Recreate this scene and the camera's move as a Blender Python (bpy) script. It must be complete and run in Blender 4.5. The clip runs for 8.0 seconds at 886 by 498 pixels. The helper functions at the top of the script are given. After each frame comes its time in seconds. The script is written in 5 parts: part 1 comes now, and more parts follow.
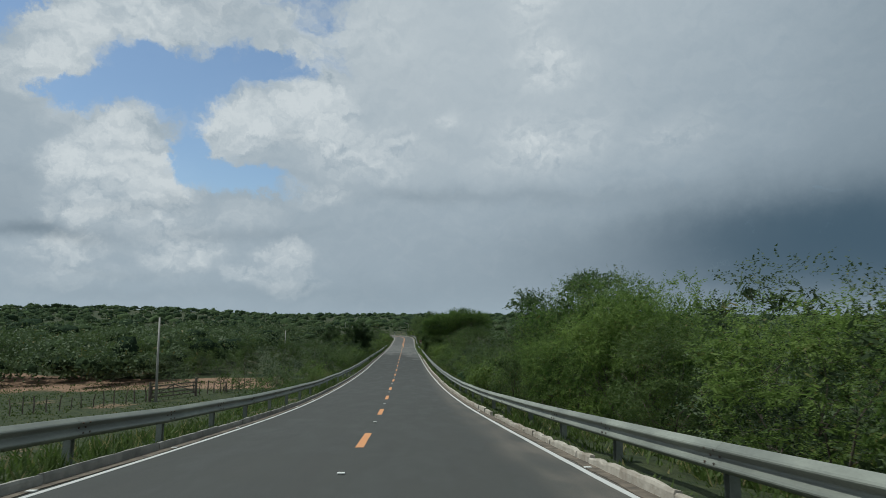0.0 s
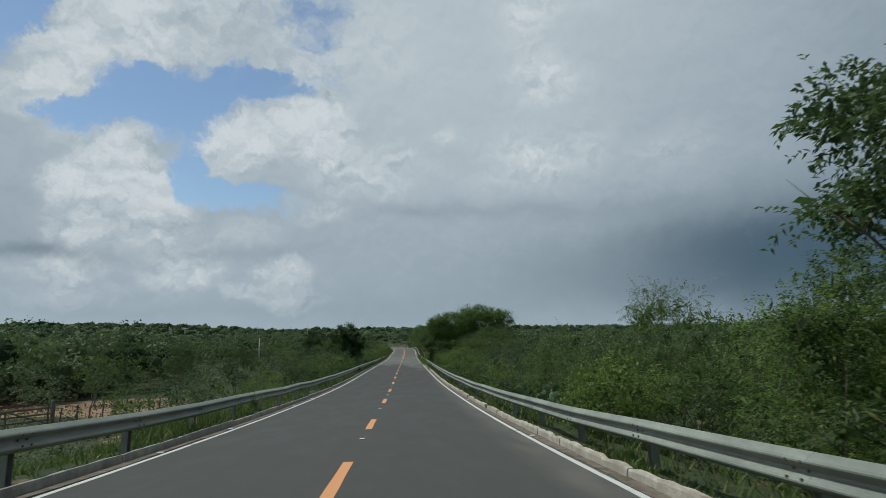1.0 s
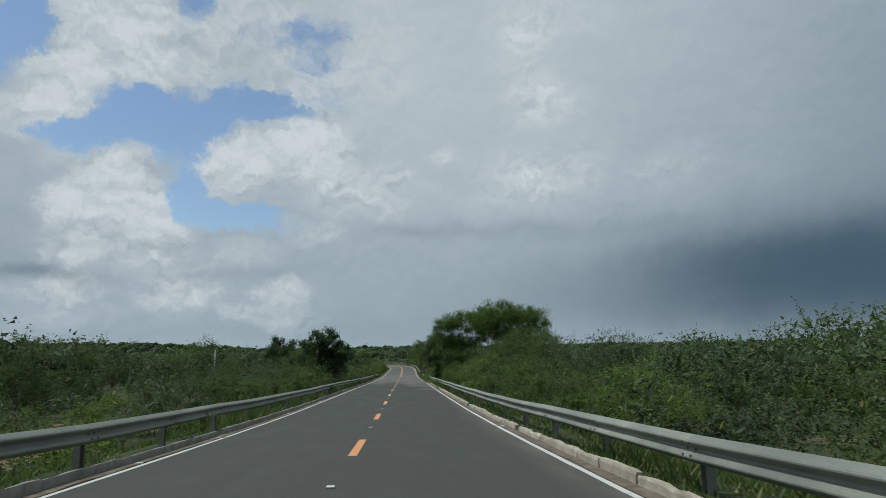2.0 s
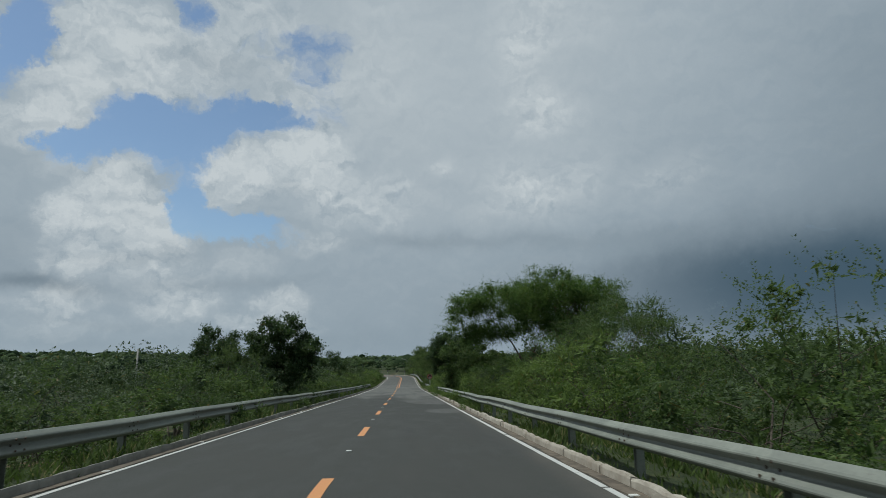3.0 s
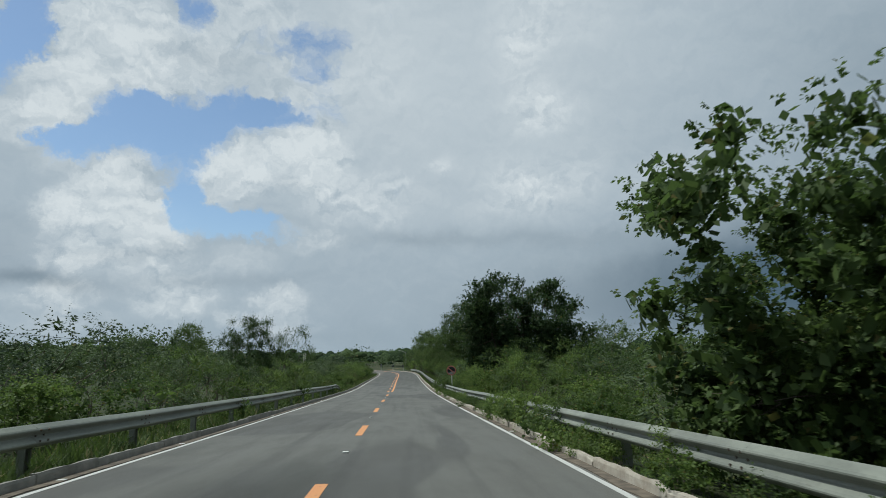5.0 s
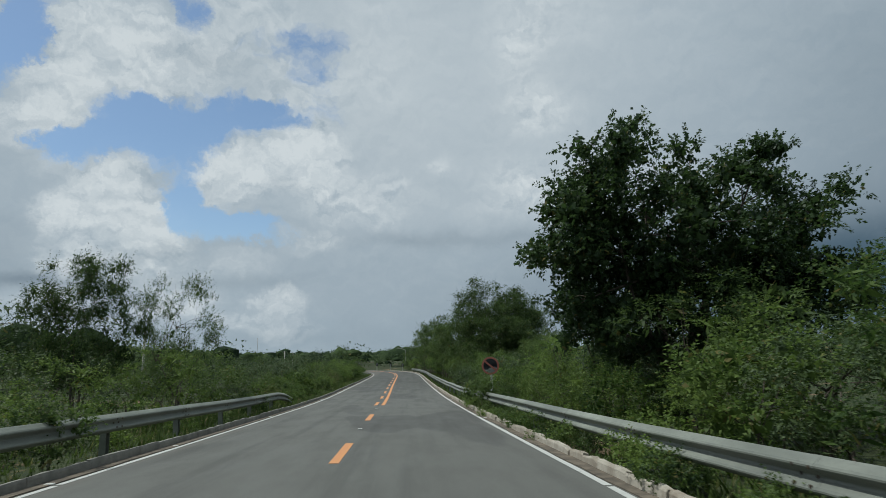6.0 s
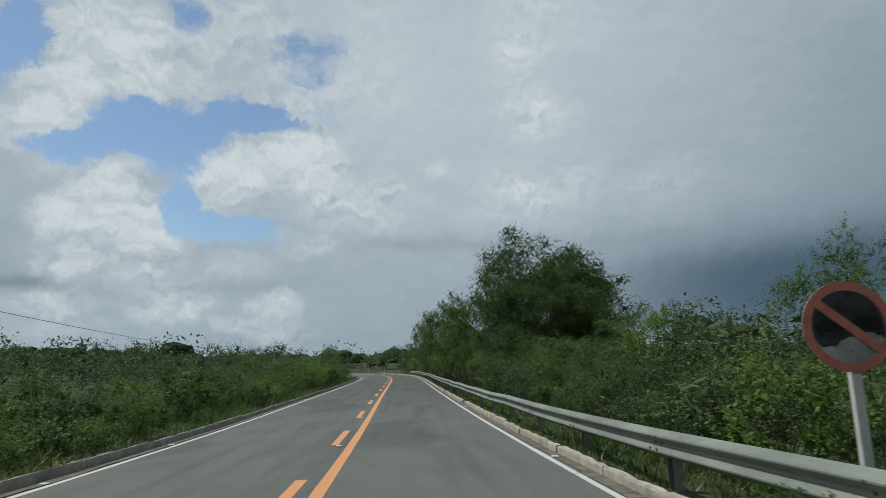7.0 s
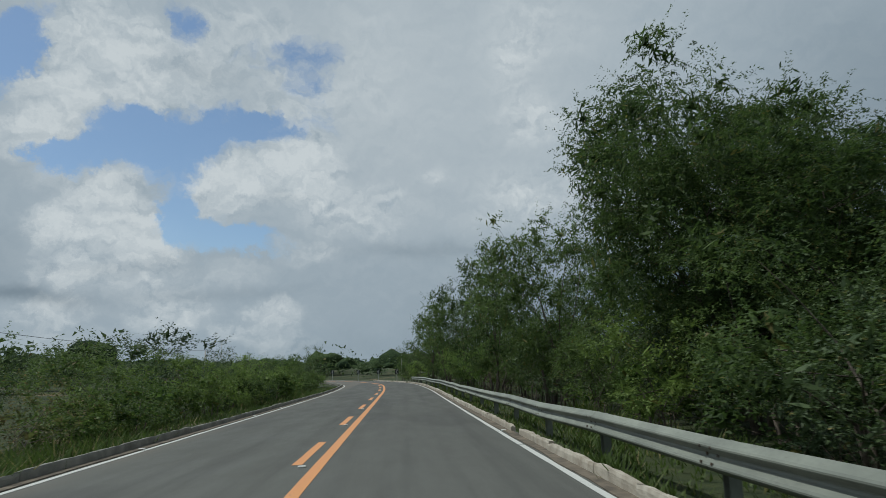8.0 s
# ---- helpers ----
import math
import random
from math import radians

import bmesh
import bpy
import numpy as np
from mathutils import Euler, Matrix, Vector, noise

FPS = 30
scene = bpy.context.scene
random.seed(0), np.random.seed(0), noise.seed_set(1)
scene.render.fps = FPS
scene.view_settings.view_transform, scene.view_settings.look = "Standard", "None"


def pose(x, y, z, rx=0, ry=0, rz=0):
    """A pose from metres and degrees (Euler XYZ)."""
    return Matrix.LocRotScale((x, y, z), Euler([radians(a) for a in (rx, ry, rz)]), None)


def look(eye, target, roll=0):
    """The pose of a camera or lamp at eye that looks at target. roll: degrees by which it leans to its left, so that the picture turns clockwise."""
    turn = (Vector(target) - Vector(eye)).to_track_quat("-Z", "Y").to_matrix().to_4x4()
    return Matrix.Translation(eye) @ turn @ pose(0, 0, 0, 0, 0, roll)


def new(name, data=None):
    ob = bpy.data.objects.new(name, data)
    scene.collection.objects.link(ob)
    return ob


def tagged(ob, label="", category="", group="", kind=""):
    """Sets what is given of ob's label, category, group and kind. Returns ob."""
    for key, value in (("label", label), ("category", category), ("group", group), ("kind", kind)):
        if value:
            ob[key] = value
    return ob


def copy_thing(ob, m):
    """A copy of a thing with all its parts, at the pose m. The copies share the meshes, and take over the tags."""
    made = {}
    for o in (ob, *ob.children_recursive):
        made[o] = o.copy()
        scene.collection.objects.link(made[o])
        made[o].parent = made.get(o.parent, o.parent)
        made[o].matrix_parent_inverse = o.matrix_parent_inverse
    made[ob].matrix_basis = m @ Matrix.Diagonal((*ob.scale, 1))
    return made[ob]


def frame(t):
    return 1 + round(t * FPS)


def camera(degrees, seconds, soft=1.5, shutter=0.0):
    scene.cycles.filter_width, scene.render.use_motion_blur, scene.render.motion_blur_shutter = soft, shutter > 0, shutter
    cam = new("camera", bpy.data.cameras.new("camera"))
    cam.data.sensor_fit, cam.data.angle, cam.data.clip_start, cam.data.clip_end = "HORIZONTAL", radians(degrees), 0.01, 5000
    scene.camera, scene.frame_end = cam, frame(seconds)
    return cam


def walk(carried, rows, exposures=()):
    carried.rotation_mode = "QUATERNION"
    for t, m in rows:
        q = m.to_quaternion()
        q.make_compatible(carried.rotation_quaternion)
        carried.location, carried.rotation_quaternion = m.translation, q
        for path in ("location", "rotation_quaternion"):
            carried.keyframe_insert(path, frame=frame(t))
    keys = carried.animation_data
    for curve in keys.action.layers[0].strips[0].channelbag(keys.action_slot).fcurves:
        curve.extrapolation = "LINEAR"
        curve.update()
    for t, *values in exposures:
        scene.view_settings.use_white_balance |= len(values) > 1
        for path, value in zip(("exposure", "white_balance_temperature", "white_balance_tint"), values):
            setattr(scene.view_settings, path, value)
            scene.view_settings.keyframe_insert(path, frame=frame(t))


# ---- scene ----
cam = camera(70.4, 8.0, soft=0.6, shutter=0.05)
walk(cam, [
    (0.0, pose(0.862, -0.000, 1.196, 95.802, -0.157, -2.976)),
    (0.5, pose(0.804, 11.393, 0.020, 96.307, 0.373, -2.976)),
    (1.0, pose(0.680, 22.787, -1.039, 97.143, 0.679, -2.948)),
    (1.5, pose(0.556, 34.243, -1.899, 98.161, 0.860, -3.085)),
    (3.0, pose(0.415, 68.874, -3.655, 99.923, 0.829, -3.177)),
    (3.5, pose(0.325, 80.429, -4.038, 100.149, 0.946, -3.201)),
    (4.0, pose(0.252, 91.984, -4.403, 100.007, 0.403, -3.239)),
    (4.5, pose(0.198, 103.350, -4.760, 99.705, 0.420, -3.283)),
    (6.0, pose(0.025, 137.055, -5.818, 99.772, 0.969, -3.413)),
    (6.5, pose(-0.017, 148.165, -6.144, 99.976, 0.697, -3.624)),
    (7.0, pose(-0.024, 159.275, -6.452, 100.155, 0.805, -3.694)),
    (7.5, pose(0.055, 170.830, -6.716, 100.370, 1.045, -3.697)),
    (8.0, pose(0.099, 182.387, -6.847, 100.705, 1.383, -3.736)),
], exposures=[(0.0, -0.05, 6000, 3), (1.5, -0.03, 6000, 3), (3.0, -0.17, 6000, 3), (3.5, -0.26, 6000, 3), (4.0, -0.16, 6000, 3), (4.5, 0.15, 6000, 3), (6.0, 0.0, 6000, 3), (6.5, 0.12, 6000, 3), (7.0, 0.0, 6000, 3), (7.5, -0.08, 6000, 3), (8.0, -0.12, 6000, 3)])

# ---- world, sun, exposure ----
SUN_ELEV, SUN_AZ = 64.0, -74.0      # degrees; azimuth from the way ahead, positive to the right


def nd(nt, kind, **inputs):
    n = nt.nodes.new(kind)
    for k, v in inputs.items():
        n.inputs[k].default_value = v
    return n


class G:
    """Short arithmetic on node sockets."""

    def __init__(self, nt):
        self.nt = nt

    def put(self, sock, v):
        if hasattr(v, "is_output"):
            self.nt.links.new(v, sock)
        elif v is not None:
            sock.default_value = v

    def math(self, op, a, b=None, c=None, clamp=False):
        n = self.nt.nodes.new("ShaderNodeMath")
        n.operation, n.use_clamp = op, clamp
        for s, v in zip(n.inputs, (a, b, c)):
            self.put(s, v)
        return n.outputs[0]

    def mix(self, f, a, b):
        n = self.nt.nodes.new("ShaderNodeMix")
        n.data_type = "RGBA"
        self.put(n.inputs[0], f)
        self.put(n.inputs[6], (*a, 1) if isinstance(a, tuple) else a)
        self.put(n.inputs[7], (*b, 1) if isinstance(b, tuple) else b)
        return n.outputs[2]

    def noise(self, vec, scale, detail=4.0, rough=0.55, distort=0.0):
        n = self.nt.nodes.new("ShaderNodeTexNoise")
        n.inputs["Scale"].default_value, n.inputs["Detail"].default_value = scale, detail
        n.inputs["Roughness"].default_value, n.inputs["Distortion"].default_value = rough, distort
        if vec is not None:
            self.nt.links.new(vec, n.inputs["Vector"])
        return n.outputs[0]

    def ramp(self, v, lo, hi, a=0.0, b=1.0, smooth=True):
        n = self.nt.nodes.new("ShaderNodeMapRange")
        n.interpolation_type = "SMOOTHSTEP" if smooth else "LINEAR"
        for s, x in zip(n.inputs, (v, lo, hi, a, b)):
            self.put(s, x)
        return n.outputs[0]

    def scale(self, vec, xyz):
        n = self.nt.nodes.new("ShaderNodeVectorMath")
        n.operation = "MULTIPLY"
        self.nt.links.new(vec, n.inputs[0])
        n.inputs[1].default_value = xyz
        return n.outputs[0]

    def xyz(self, vec):
        n = self.nt.nodes.new("ShaderNodeSeparateXYZ")
        self.nt.links.new(vec, n.inputs[0])
        return n.outputs

    def vec(self, x, y, z):
        n = self.nt.nodes.new("ShaderNodeCombineXYZ")
        for s, v in zip(n.inputs, (x, y, z)):
            self.put(s, v)
        return n.outputs[0]


def build_world():
    w = bpy.data.worlds.new("sky")
    scene.world = w
    w.use_nodes = True
    nt = w.node_tree
    nt.nodes.clear()
    g = G(nt)
    out = nt.nodes.new("ShaderNodeOutputWorld")
    bg = nt.nodes.new("ShaderNodeBackground")
    nt.links.new(bg.outputs[0], out.inputs[0])
    sky = nt.nodes.new("ShaderNodeTexSky")
    sky.sky_type, sky.sun_disc = "NISHITA", False
    sky.sun_elevation, sky.sun_rotation = radians(SUN_ELEV), radians(SUN_AZ)
    sky.air_density, sky.dust_density, sky.ozone_density = 1.0, 0.6, 0.3
    dirn = nt.nodes.new("ShaderNodeTexCoord").outputs["Generated"]
    x, y, z = g.xyz(dirn)
    az = g.math("MULTIPLY", g.math("ARCTAN2", x, y), 180 / math.pi)
    el = g.math("MULTIPLY", g.math("ARCSINE", z), 180 / math.pi)
    flat = g.vec(az, el, 0.0)

    def vmath(op, a, b):
        n = nt.nodes.new("ShaderNodeVectorMath")
        n.operation = op
        for s, v in zip(n.inputs, (a, b)):
            g.put(s, v)
        return n.outputs["Value" if op == "DOT_PRODUCT" else "Vector"]

    def drift(vec, scale, detail, amount):
        """Shifts a position by a fractal noise, which frays the outlines."""
        n = nt.nodes.new("ShaderNodeTexNoise")
        n.inputs["Scale"].default_value, n.inputs["Detail"].default_value, n.inputs["Roughness"].default_value = scale, detail, 0.66
        nt.links.new(vec, n.inputs["Vector"])
        return vmath("ADD", vec, vmath("MULTIPLY", vmath("SUBTRACT", n.outputs["Color"], (0.5, 0.5, 0.5)), (amount, amount * 0.8, 0.0)))

    frayed = drift(flat, 0.26, 7.0, 6.0)
    soft = drift(flat, 0.12, 5.0, 5.0)

    def total(vec, lobes, crisp=False):
        """Sum of soft lobes; the running sum rides along in the third coordinate."""
        wa, we, _ = g.xyz(vec)
        acc = 0.0
        for a, e, sa, se, amp, tilt in lobes:
            m = nt.nodes.new("ShaderNodeMapping")
            m.vector_type = "TEXTURE"
            m.inputs["Location"].default_value = (a, e, 0)
            m.inputs["Rotation"].default_value = (0, 0, radians(tilt))
            m.inputs["Scale"].default_value = (sa, se, 1)
            nt.links.new(g.vec(wa, we, acc), m.inputs["Vector"])
            u, v, before = g.xyz(m.outputs[0])
            if crisp:                  # a clear-cut head over a base that trails off
                v = g.math("MAXIMUM", v, g.math("MULTIPLY", v, -0.72))
            r = g.math("MULTIPLY_ADD", u, u, g.math("MULTIPLY", v, v))
            if crisp:
                r = g.math("MULTIPLY", r, r)
            acc = g.math("MULTIPLY_ADD", g.math("POWER", 0.368, r), amp, before)
        return acc

    gaps = total(frayed, SKY_GAPS, True)
    heads = g.math("ADD", g.math("ADD", total(frayed, HEADS_HIGH, True), total(frayed, HEADS_TOWER, True)), g.math("ADD", total(frayed, HEADS_LOW, True), total(soft, HEADS_RIGHT)))
    glow = total(soft, SKY_GLOW)
    grey = total(soft, SKY_GREY)

    # relief of the cumulus: a lumpy height, lit from above and from the sun's side
    def lumps(da, de):
        q = vmath("ADD", frayed, (da, de, 0.0))
        q = vmath("MULTIPLY", q, (1.0, 1.35, 1.0))
        return g.math("ADD", g.math("MULTIPLY", g.noise(q, 0.30, 6.0, 0.58), 1.0), g.math("MULTIPLY", g.noise(q, 0.9, 4.0, 0.56), 0.42))

    h0, h1 = lumps(0.0, 0.0), lumps(-0.25, 0.75)
    relief = g.math("SUBTRACT", h0, h1)
    body = g.math("SUBTRACT", h0, 0.71)
    amount = g.ramp(heads, 0.05, 0.45, 0.16, 1.0)
    amount = g.math("MULTIPLY", amount, g.ramp(grey, 0.25, 0.6, 1.0, 0.25))
    tone = g.math("ADD", g.math("MINIMUM", heads, 0.78), glow)
    tone = g.math("ADD", tone, g.math("MULTIPLY", g.math("ADD", g.math("MULTIPLY", relief, 1.5), g.math("MULTIPLY", body, 0.6)), amount))
    veil = g.mix(g.ramp(tone, 0.0, 1.0, 0.0, 1.0, False), CLOUD_GREY, CLOUD_WHITE)
    broad = g.noise(flat, 0.09, 4.0, 0.5)
    rain = g.ramp(g.math("ADD", grey, g.math("MULTIPLY", g.math("SUBTRACT", broad, 0.5), 0.16)), -0.25, 1.3, 0.0, 1.0)
    cloud = g.mix(rain, veil, RAIN_GREY)
    # clear sky in the gaps, with wisps across it
    wisp = g.noise(vmath("MULTIPLY", frayed, (0.8, 1.3, 1.0)), 0.45, 6.0, 0.62)
    clearness = g.math("ADD", g.math("MINIMUM", gaps, 1.15), g.math("MULTIPLY", g.math("SUBTRACT", 0.5, wisp), 1.4))
    clearness = g.ramp(clearness, 0.16, 0.95, 0.0, 0.95)
    clear = nt.nodes.new("ShaderNodeVectorMath")
    clear.operation = "SCALE"
    nt.links.new(sky.outputs[0], clear.inputs[0])
    clear.inputs["Scale"].default_value = SKY_STRENGTH
    whole = g.mix(clearness, cloud, clear.outputs[0])
    low = g.ramp(el, -2.0, 6.0, 0.5, 0.0)
    whole = g.mix(g.math("MULTIPLY", low, g.ramp(rain, 0.0, 0.8, 0.8, 0.15)), whole, HORIZON_HAZE)
    nt.links.new(whole, bg.inputs["Color"])
    bg.inputs["Strength"].default_value = 1.0


# cloud forms: azimuth, elevation, two half-widths, amount, tilt (degrees)
SKY_STRENGTH = 0.105
CLOUD_GREY, CLOUD_WHITE, RAIN_GREY = (0.393, 0.435, 0.476), (0.69, 0.69, 0.688), (0.070, 0.108, 0.145)
HORIZON_HAZE = (0.36, 0.42, 0.47)
SKY_GAPS = [(-32.0, 24.6, 1.7, 3.3, 1.1, -20), (-19.7, 28.9, 1.8, 1.4, 0.8, 0), (-27.4, 17.5, 2.8, 1.3, 0.9, 0), (-23.8, 19.7, 3.2, 2.0, 1.1, 0), (-20.2, 19.1, 3.4, 2.3, 1.1, 0), (-16.1, 20.9, 4.1, 1.8, 0.95, 0),
            (-12.1, 21.3, 3.5, 1.2, 0.8, 0), (-19.4, 13.7, 1.9, 2.1, 1.0, 0), (-16.8, 12.3, 4.2, 1.4, 0.95, -12), (-12.7, 11.6, 3.4, 1.0, 0.6, -8), (-8.7, 27.0, 3.2, 2.2, 0.62, 0), (-13.7, 26.8, 2.5, 1.1, 0.35, 0),
            (-29.0, 17.1, 1.7, 1.1, 0.5, 0), (-7.8, 22.6, 1.3, 2.9, 0.3, 60), (-52, 28, 9, 6, 0.8, 0), (-95, 45, 18, 12, 0.8, 0)]
HEADS_HIGH = [(-26.1, 26.0, 4.9, 4.3, 0.53, 0), (-20.1, 24.5, 5.6, 3.5, 0.36, 0), (-29.0, 21.2, 2.7, 2.5, 0.51, 40), (-31.1, 18.8, 2.6, 1.5, 0.51, 0), (-14.5, 29.3, 5.1, 2.6, 0.29, 0), (-12.5, 18.3, 5.7, 2.7, 0.47, 0),
              (-16.6, 16.1, 4.0, 2.2, 0.47, 0), (-8.2, 18.2, 3.1, 3.0, 0.27, 0), (-23.6, 16.8, 2.6, 1.4, 0.38, 0), (-27.7, 15.5, 2.8, 1.2, 0.3, 0), (-4.2, 14.6, 5.7, 1.9, 0.36, 0), (-10.4, 23.8, 3.6, 2.4, 0.26, 0)]
HEADS_TOWER = [(-24.9, 14.4, 1.9, 1.6, 0.66, 0), (-22.9, 12.6, 3.0, 2.3, 0.6, 0), (-27.0, 12.6, 1.9, 1.8, 0.54, 0), (-29.2, 12.2, 1.4, 1.4, 0.49, 0), (-20.4, 11.7, 2.2, 1.7, 0.46, 0), (-24.8, 9.7, 5.5, 2.7, 0.29, 0),
               (-27.1, 8.1, 1.4, 1.5, 0.46, 0), (-29.4, 8.0, 0.8, 0.9, 0.28, 0), (-8.2, 10.9, 3.0, 1.0, 0.34, 0), (-20.4, 7.7, 5.2, 1.4, 0.22, 0), (-14.1, 8.9, 2.9, 1.2, 0.2, 0)]
HEADS_LOW = [(-28.3, 4.8, 3.0, 1.0, 0.58, 0), (-19.8, 5.0, 3.3, 1.4, 0.5, 0), (-11.4, 5.2, 2.7, 1.2, 0.58, 0), (-14.3, 3.7, 1.9, 0.7, 0.39, 0), (-10.9, 2.7, 3.4, 0.7, 0.36, 0), (-27.4, 2.8, 4.2, 0.6, 0.22, 0)]
HEADS_RIGHT = [(11.5, 27.4, 3.1, 5.5, 0.29, 0), (13.7, 22.0, 3.0, 1.8, 0.38, 0), (3.2, 17.4, 1.5, 0.9, 0.35, 0), (10.9, 15.6, 3.7, 2.1, 0.46, 0), (16.8, 16.2, 3.0, 2.5, 0.23, 0), (22.2, 14.7, 2.0, 1.2, 0.26, 0),
               (25.6, 15.1, 2.3, 1.7, 0.2, 0), (9.8, 13.1, 6.8, 1.3, 0.2, 0), (15.4, 29.4, 4.8, 2.7, 0.17, 0), (-3.8, 25.7, 5.9, 8.0, 0.2, 0)]
SKY_GLOW = [(-20, 14, 18, 14, 0.02, 0), (-1, 27, 11, 10, 0.20, 0), (-60, 20, 18, 12, 0.5, 0), (-100, 40, 40, 25, 0.5, 0), (-10, 60, 60, 25, 0.4, 0), (16, 27, 16, 10, 0.24, 0),
            (4, 17, 14, 7, 0.16, 0)]
SKY_GREY = [(-30.1, 6.3, 4.0, 0.9, 0.55, 0), (-32.3, 8.2, 3.1, 1.3, 0.2, 0), (1.1, 10.7, 5.7, 0.8, 0.18, 0), (12.5, 10.4, 11.6, 1.0, 0.2, 0), (39.7, 4.9, 15.5, 5.6, 0.84, 0), (26.0, 4.4, 13.9, 4.9, 0.42, 0),
            (9.2, 3.5, 13.0, 4.0, 0.22, 0), (-4.0, 1.4, 10.9, 2.0, 0.18, 0), (-18.5, 25.7, 4.3, 1.3, 0.16, 0), (39.3, 20.3, 10.1, 11.2, 0.16, 0), (-22.2, 1.7, 13.2, 0.8, 0.14, 0), (-20.5, 9.3, 2.6, 0.7, 0.12, 0),
            (-10.9, 15.3, 2.0, 0.9, 0.14, 0), (62, 12, 24, 14, 0.6, 0),
            (-23.4, 8.4, 4.6, 0.6, 0.16, 0), (-18.1, 6.5, 5.4, 0.6, 0.18, 0), (-12.5, 7.0, 4.3, 0.5, 0.14, 0), (-31.8, 10.4, 2.8, 1.5, 0.14, 0), (-24.7, 3.4, 6.4, 0.4, 0.12, 0), (26.3, 7.4, 11.4, 2.1, 0.18, 0), (-4.1, 8.2, 6.1, 3.1, 0.06, 0)]
build_world()

sun = new("sun", bpy.data.lights.new("sun", "SUN"))
sun.data.energy, sun.data.angle, sun.data.color = 3.05, radians(1.5), (1.0, 0.955, 0.88)
_e, _a = radians(SUN_ELEV), radians(SUN_AZ)
sun.matrix_world = look((0, 0, 60), Vector((0, 0, 60)) - Vector((math.sin(_a) * math.cos(_e), math.cos(_a) * math.cos(_e), math.sin(_e))))

# ---- materials ----
def material(name, base, rough=0.7, metal=0.0, bump=0.0, spec=0.3):
    """base(g, pos, nt) gives a colour socket or tuple, a roughness socket or None, and a height socket or None."""
    m = bpy.data.materials.new(name)
    m.use_nodes = True
    nt = m.node_tree
    g = G(nt)
    b = nt.nodes["Principled BSDF"]
    pos = nt.nodes.new("ShaderNodeNewGeometry").outputs["Position"]
    col, rgh, hgt = base(g, pos, nt)
    g.put(b.inputs["Base Color"], (*col, 1) if isinstance(col, tuple) else col)
    g.put(b.inputs["Roughness"], rough if rgh is None else rgh)
    b.inputs["Metallic"].default_value = metal
    b.inputs["Specular IOR Level"].default_value = spec
    if hgt is not None and bump:
        n = nt.nodes.new("ShaderNodeBump")
        n.inputs["Strength"].default_value, n.inputs["Distance"].default_value = 1.0, bump
        nt.links.new(hgt, n.inputs["Height"])
        nt.links.new(n.outputs[0], b.inputs["Normal"])
    return m


def rnd(nt):
    return nt.nodes.new("ShaderNodeObjectInfo").outputs["Random"]


def asphalt_base(g, pos, nt):
    x, y, z = g.xyz(pos)
    grit = g.noise(pos, 55.0, 3.0, 0.7)
    mott = g.noise(g.scale(pos, (1.0, 0.25, 1.0)), 1.6, 5.0, 0.6)
    streak = g.noise(g.scale(pos, (1.0, 0.03, 0.0)), 2.2, 4.0, 0.6)
    # the older, bleached surfacing begins in ragged lobes
    edge = g.noise(g.scale(pos, (0.5, 0.16, 0.0)), 1.0, 3.0, 0.5)
    lane = g.ramp(x, -1.6, 1.4)
    age = g.ramp(g.math("ADD", y, g.math("ADD", g.math("MULTIPLY", g.math("SUBTRACT", edge, 0.5), 30.0), g.math("MULTIPLY", lane, 9.0))), 112.0, 128.0)
    age = g.math("MULTIPLY", age, g.ramp(y, 165.0, 205.0, 1.0, 0.55))
    patch = g.noise(g.scale(pos, (0.33, 0.10, 0.0)), 1.0, 2.0, 0.4, 0.6)
    fresh = g.mix(g.ramp(y, 35.0, 75.0), (0.0455, 0.048, 0.042), (0.037, 0.039, 0.034))
    col = g.mix(age, fresh, (0.122, 0.123, 0.110))
    col = g.mix(g.math("MULTIPLY", g.ramp(patch, 0.56, 0.60), g.ramp(age, 0.05, 0.8, 0.0, 0.55)), col, (0.062, 0.062, 0.059))
    # three pale ragged patches in the right lane
    rag = g.noise(g.scale(pos, (1.1, 0.5, 0.0)), 1.6, 4.0, 0.6)
    for cx, cy, rx, ry in ((1.75, 106.2, 1.45, 4.4), (1.9, 95.0, 0.8, 1.9), (2.2, 118.0, 1.0, 2.2)):
        u = g.math("DIVIDE", g.math("SUBTRACT", x, cx), rx)
        v = g.math("DIVIDE", g.math("SUBTRACT", y, cy), ry)
        rr = g.math("ADD", g.math("ADD", g.math("MULTIPLY", u, u), g.math("MULTIPLY", v, v)), g.math("MULTIPLY", g.math("SUBTRACT", rag, 0.5), 1.6))
        col = g.mix(g.ramp(rr, 1.1, 0.85, 0.0, 0.85), col, (0.092, 0.092, 0.086))
    tracks = g.math("MULTIPLY", g.ramp(streak, 0.45, 0.75), 0.45)
    col = g.mix(tracks, col, (0.034, 0.0335, 0.032))
    col = g.mix(g.ramp(mott, 0.45, 0.8, 0.0, 0.35), col, (0.078, 0.077, 0.072))
    col = g.mix(g.ramp(grit, 0.35, 0.75, 0.0, 0.45), col, (0.080, 0.077, 0.071))
    # dusty shoulders
    side = g.ramp(g.math("ABSOLUTE", g.math("ADD", x, 0.85)), 3.0, 3.7)
    col = g.mix(g.math("MULTIPLY", side, g.ramp(mott, 0.3, 0.7, 0.1, 0.6)), col, (0.16, 0.14, 0.115))
    return col, g.ramp(mott, 0.3, 0.7, 0.72, 0.9), grit


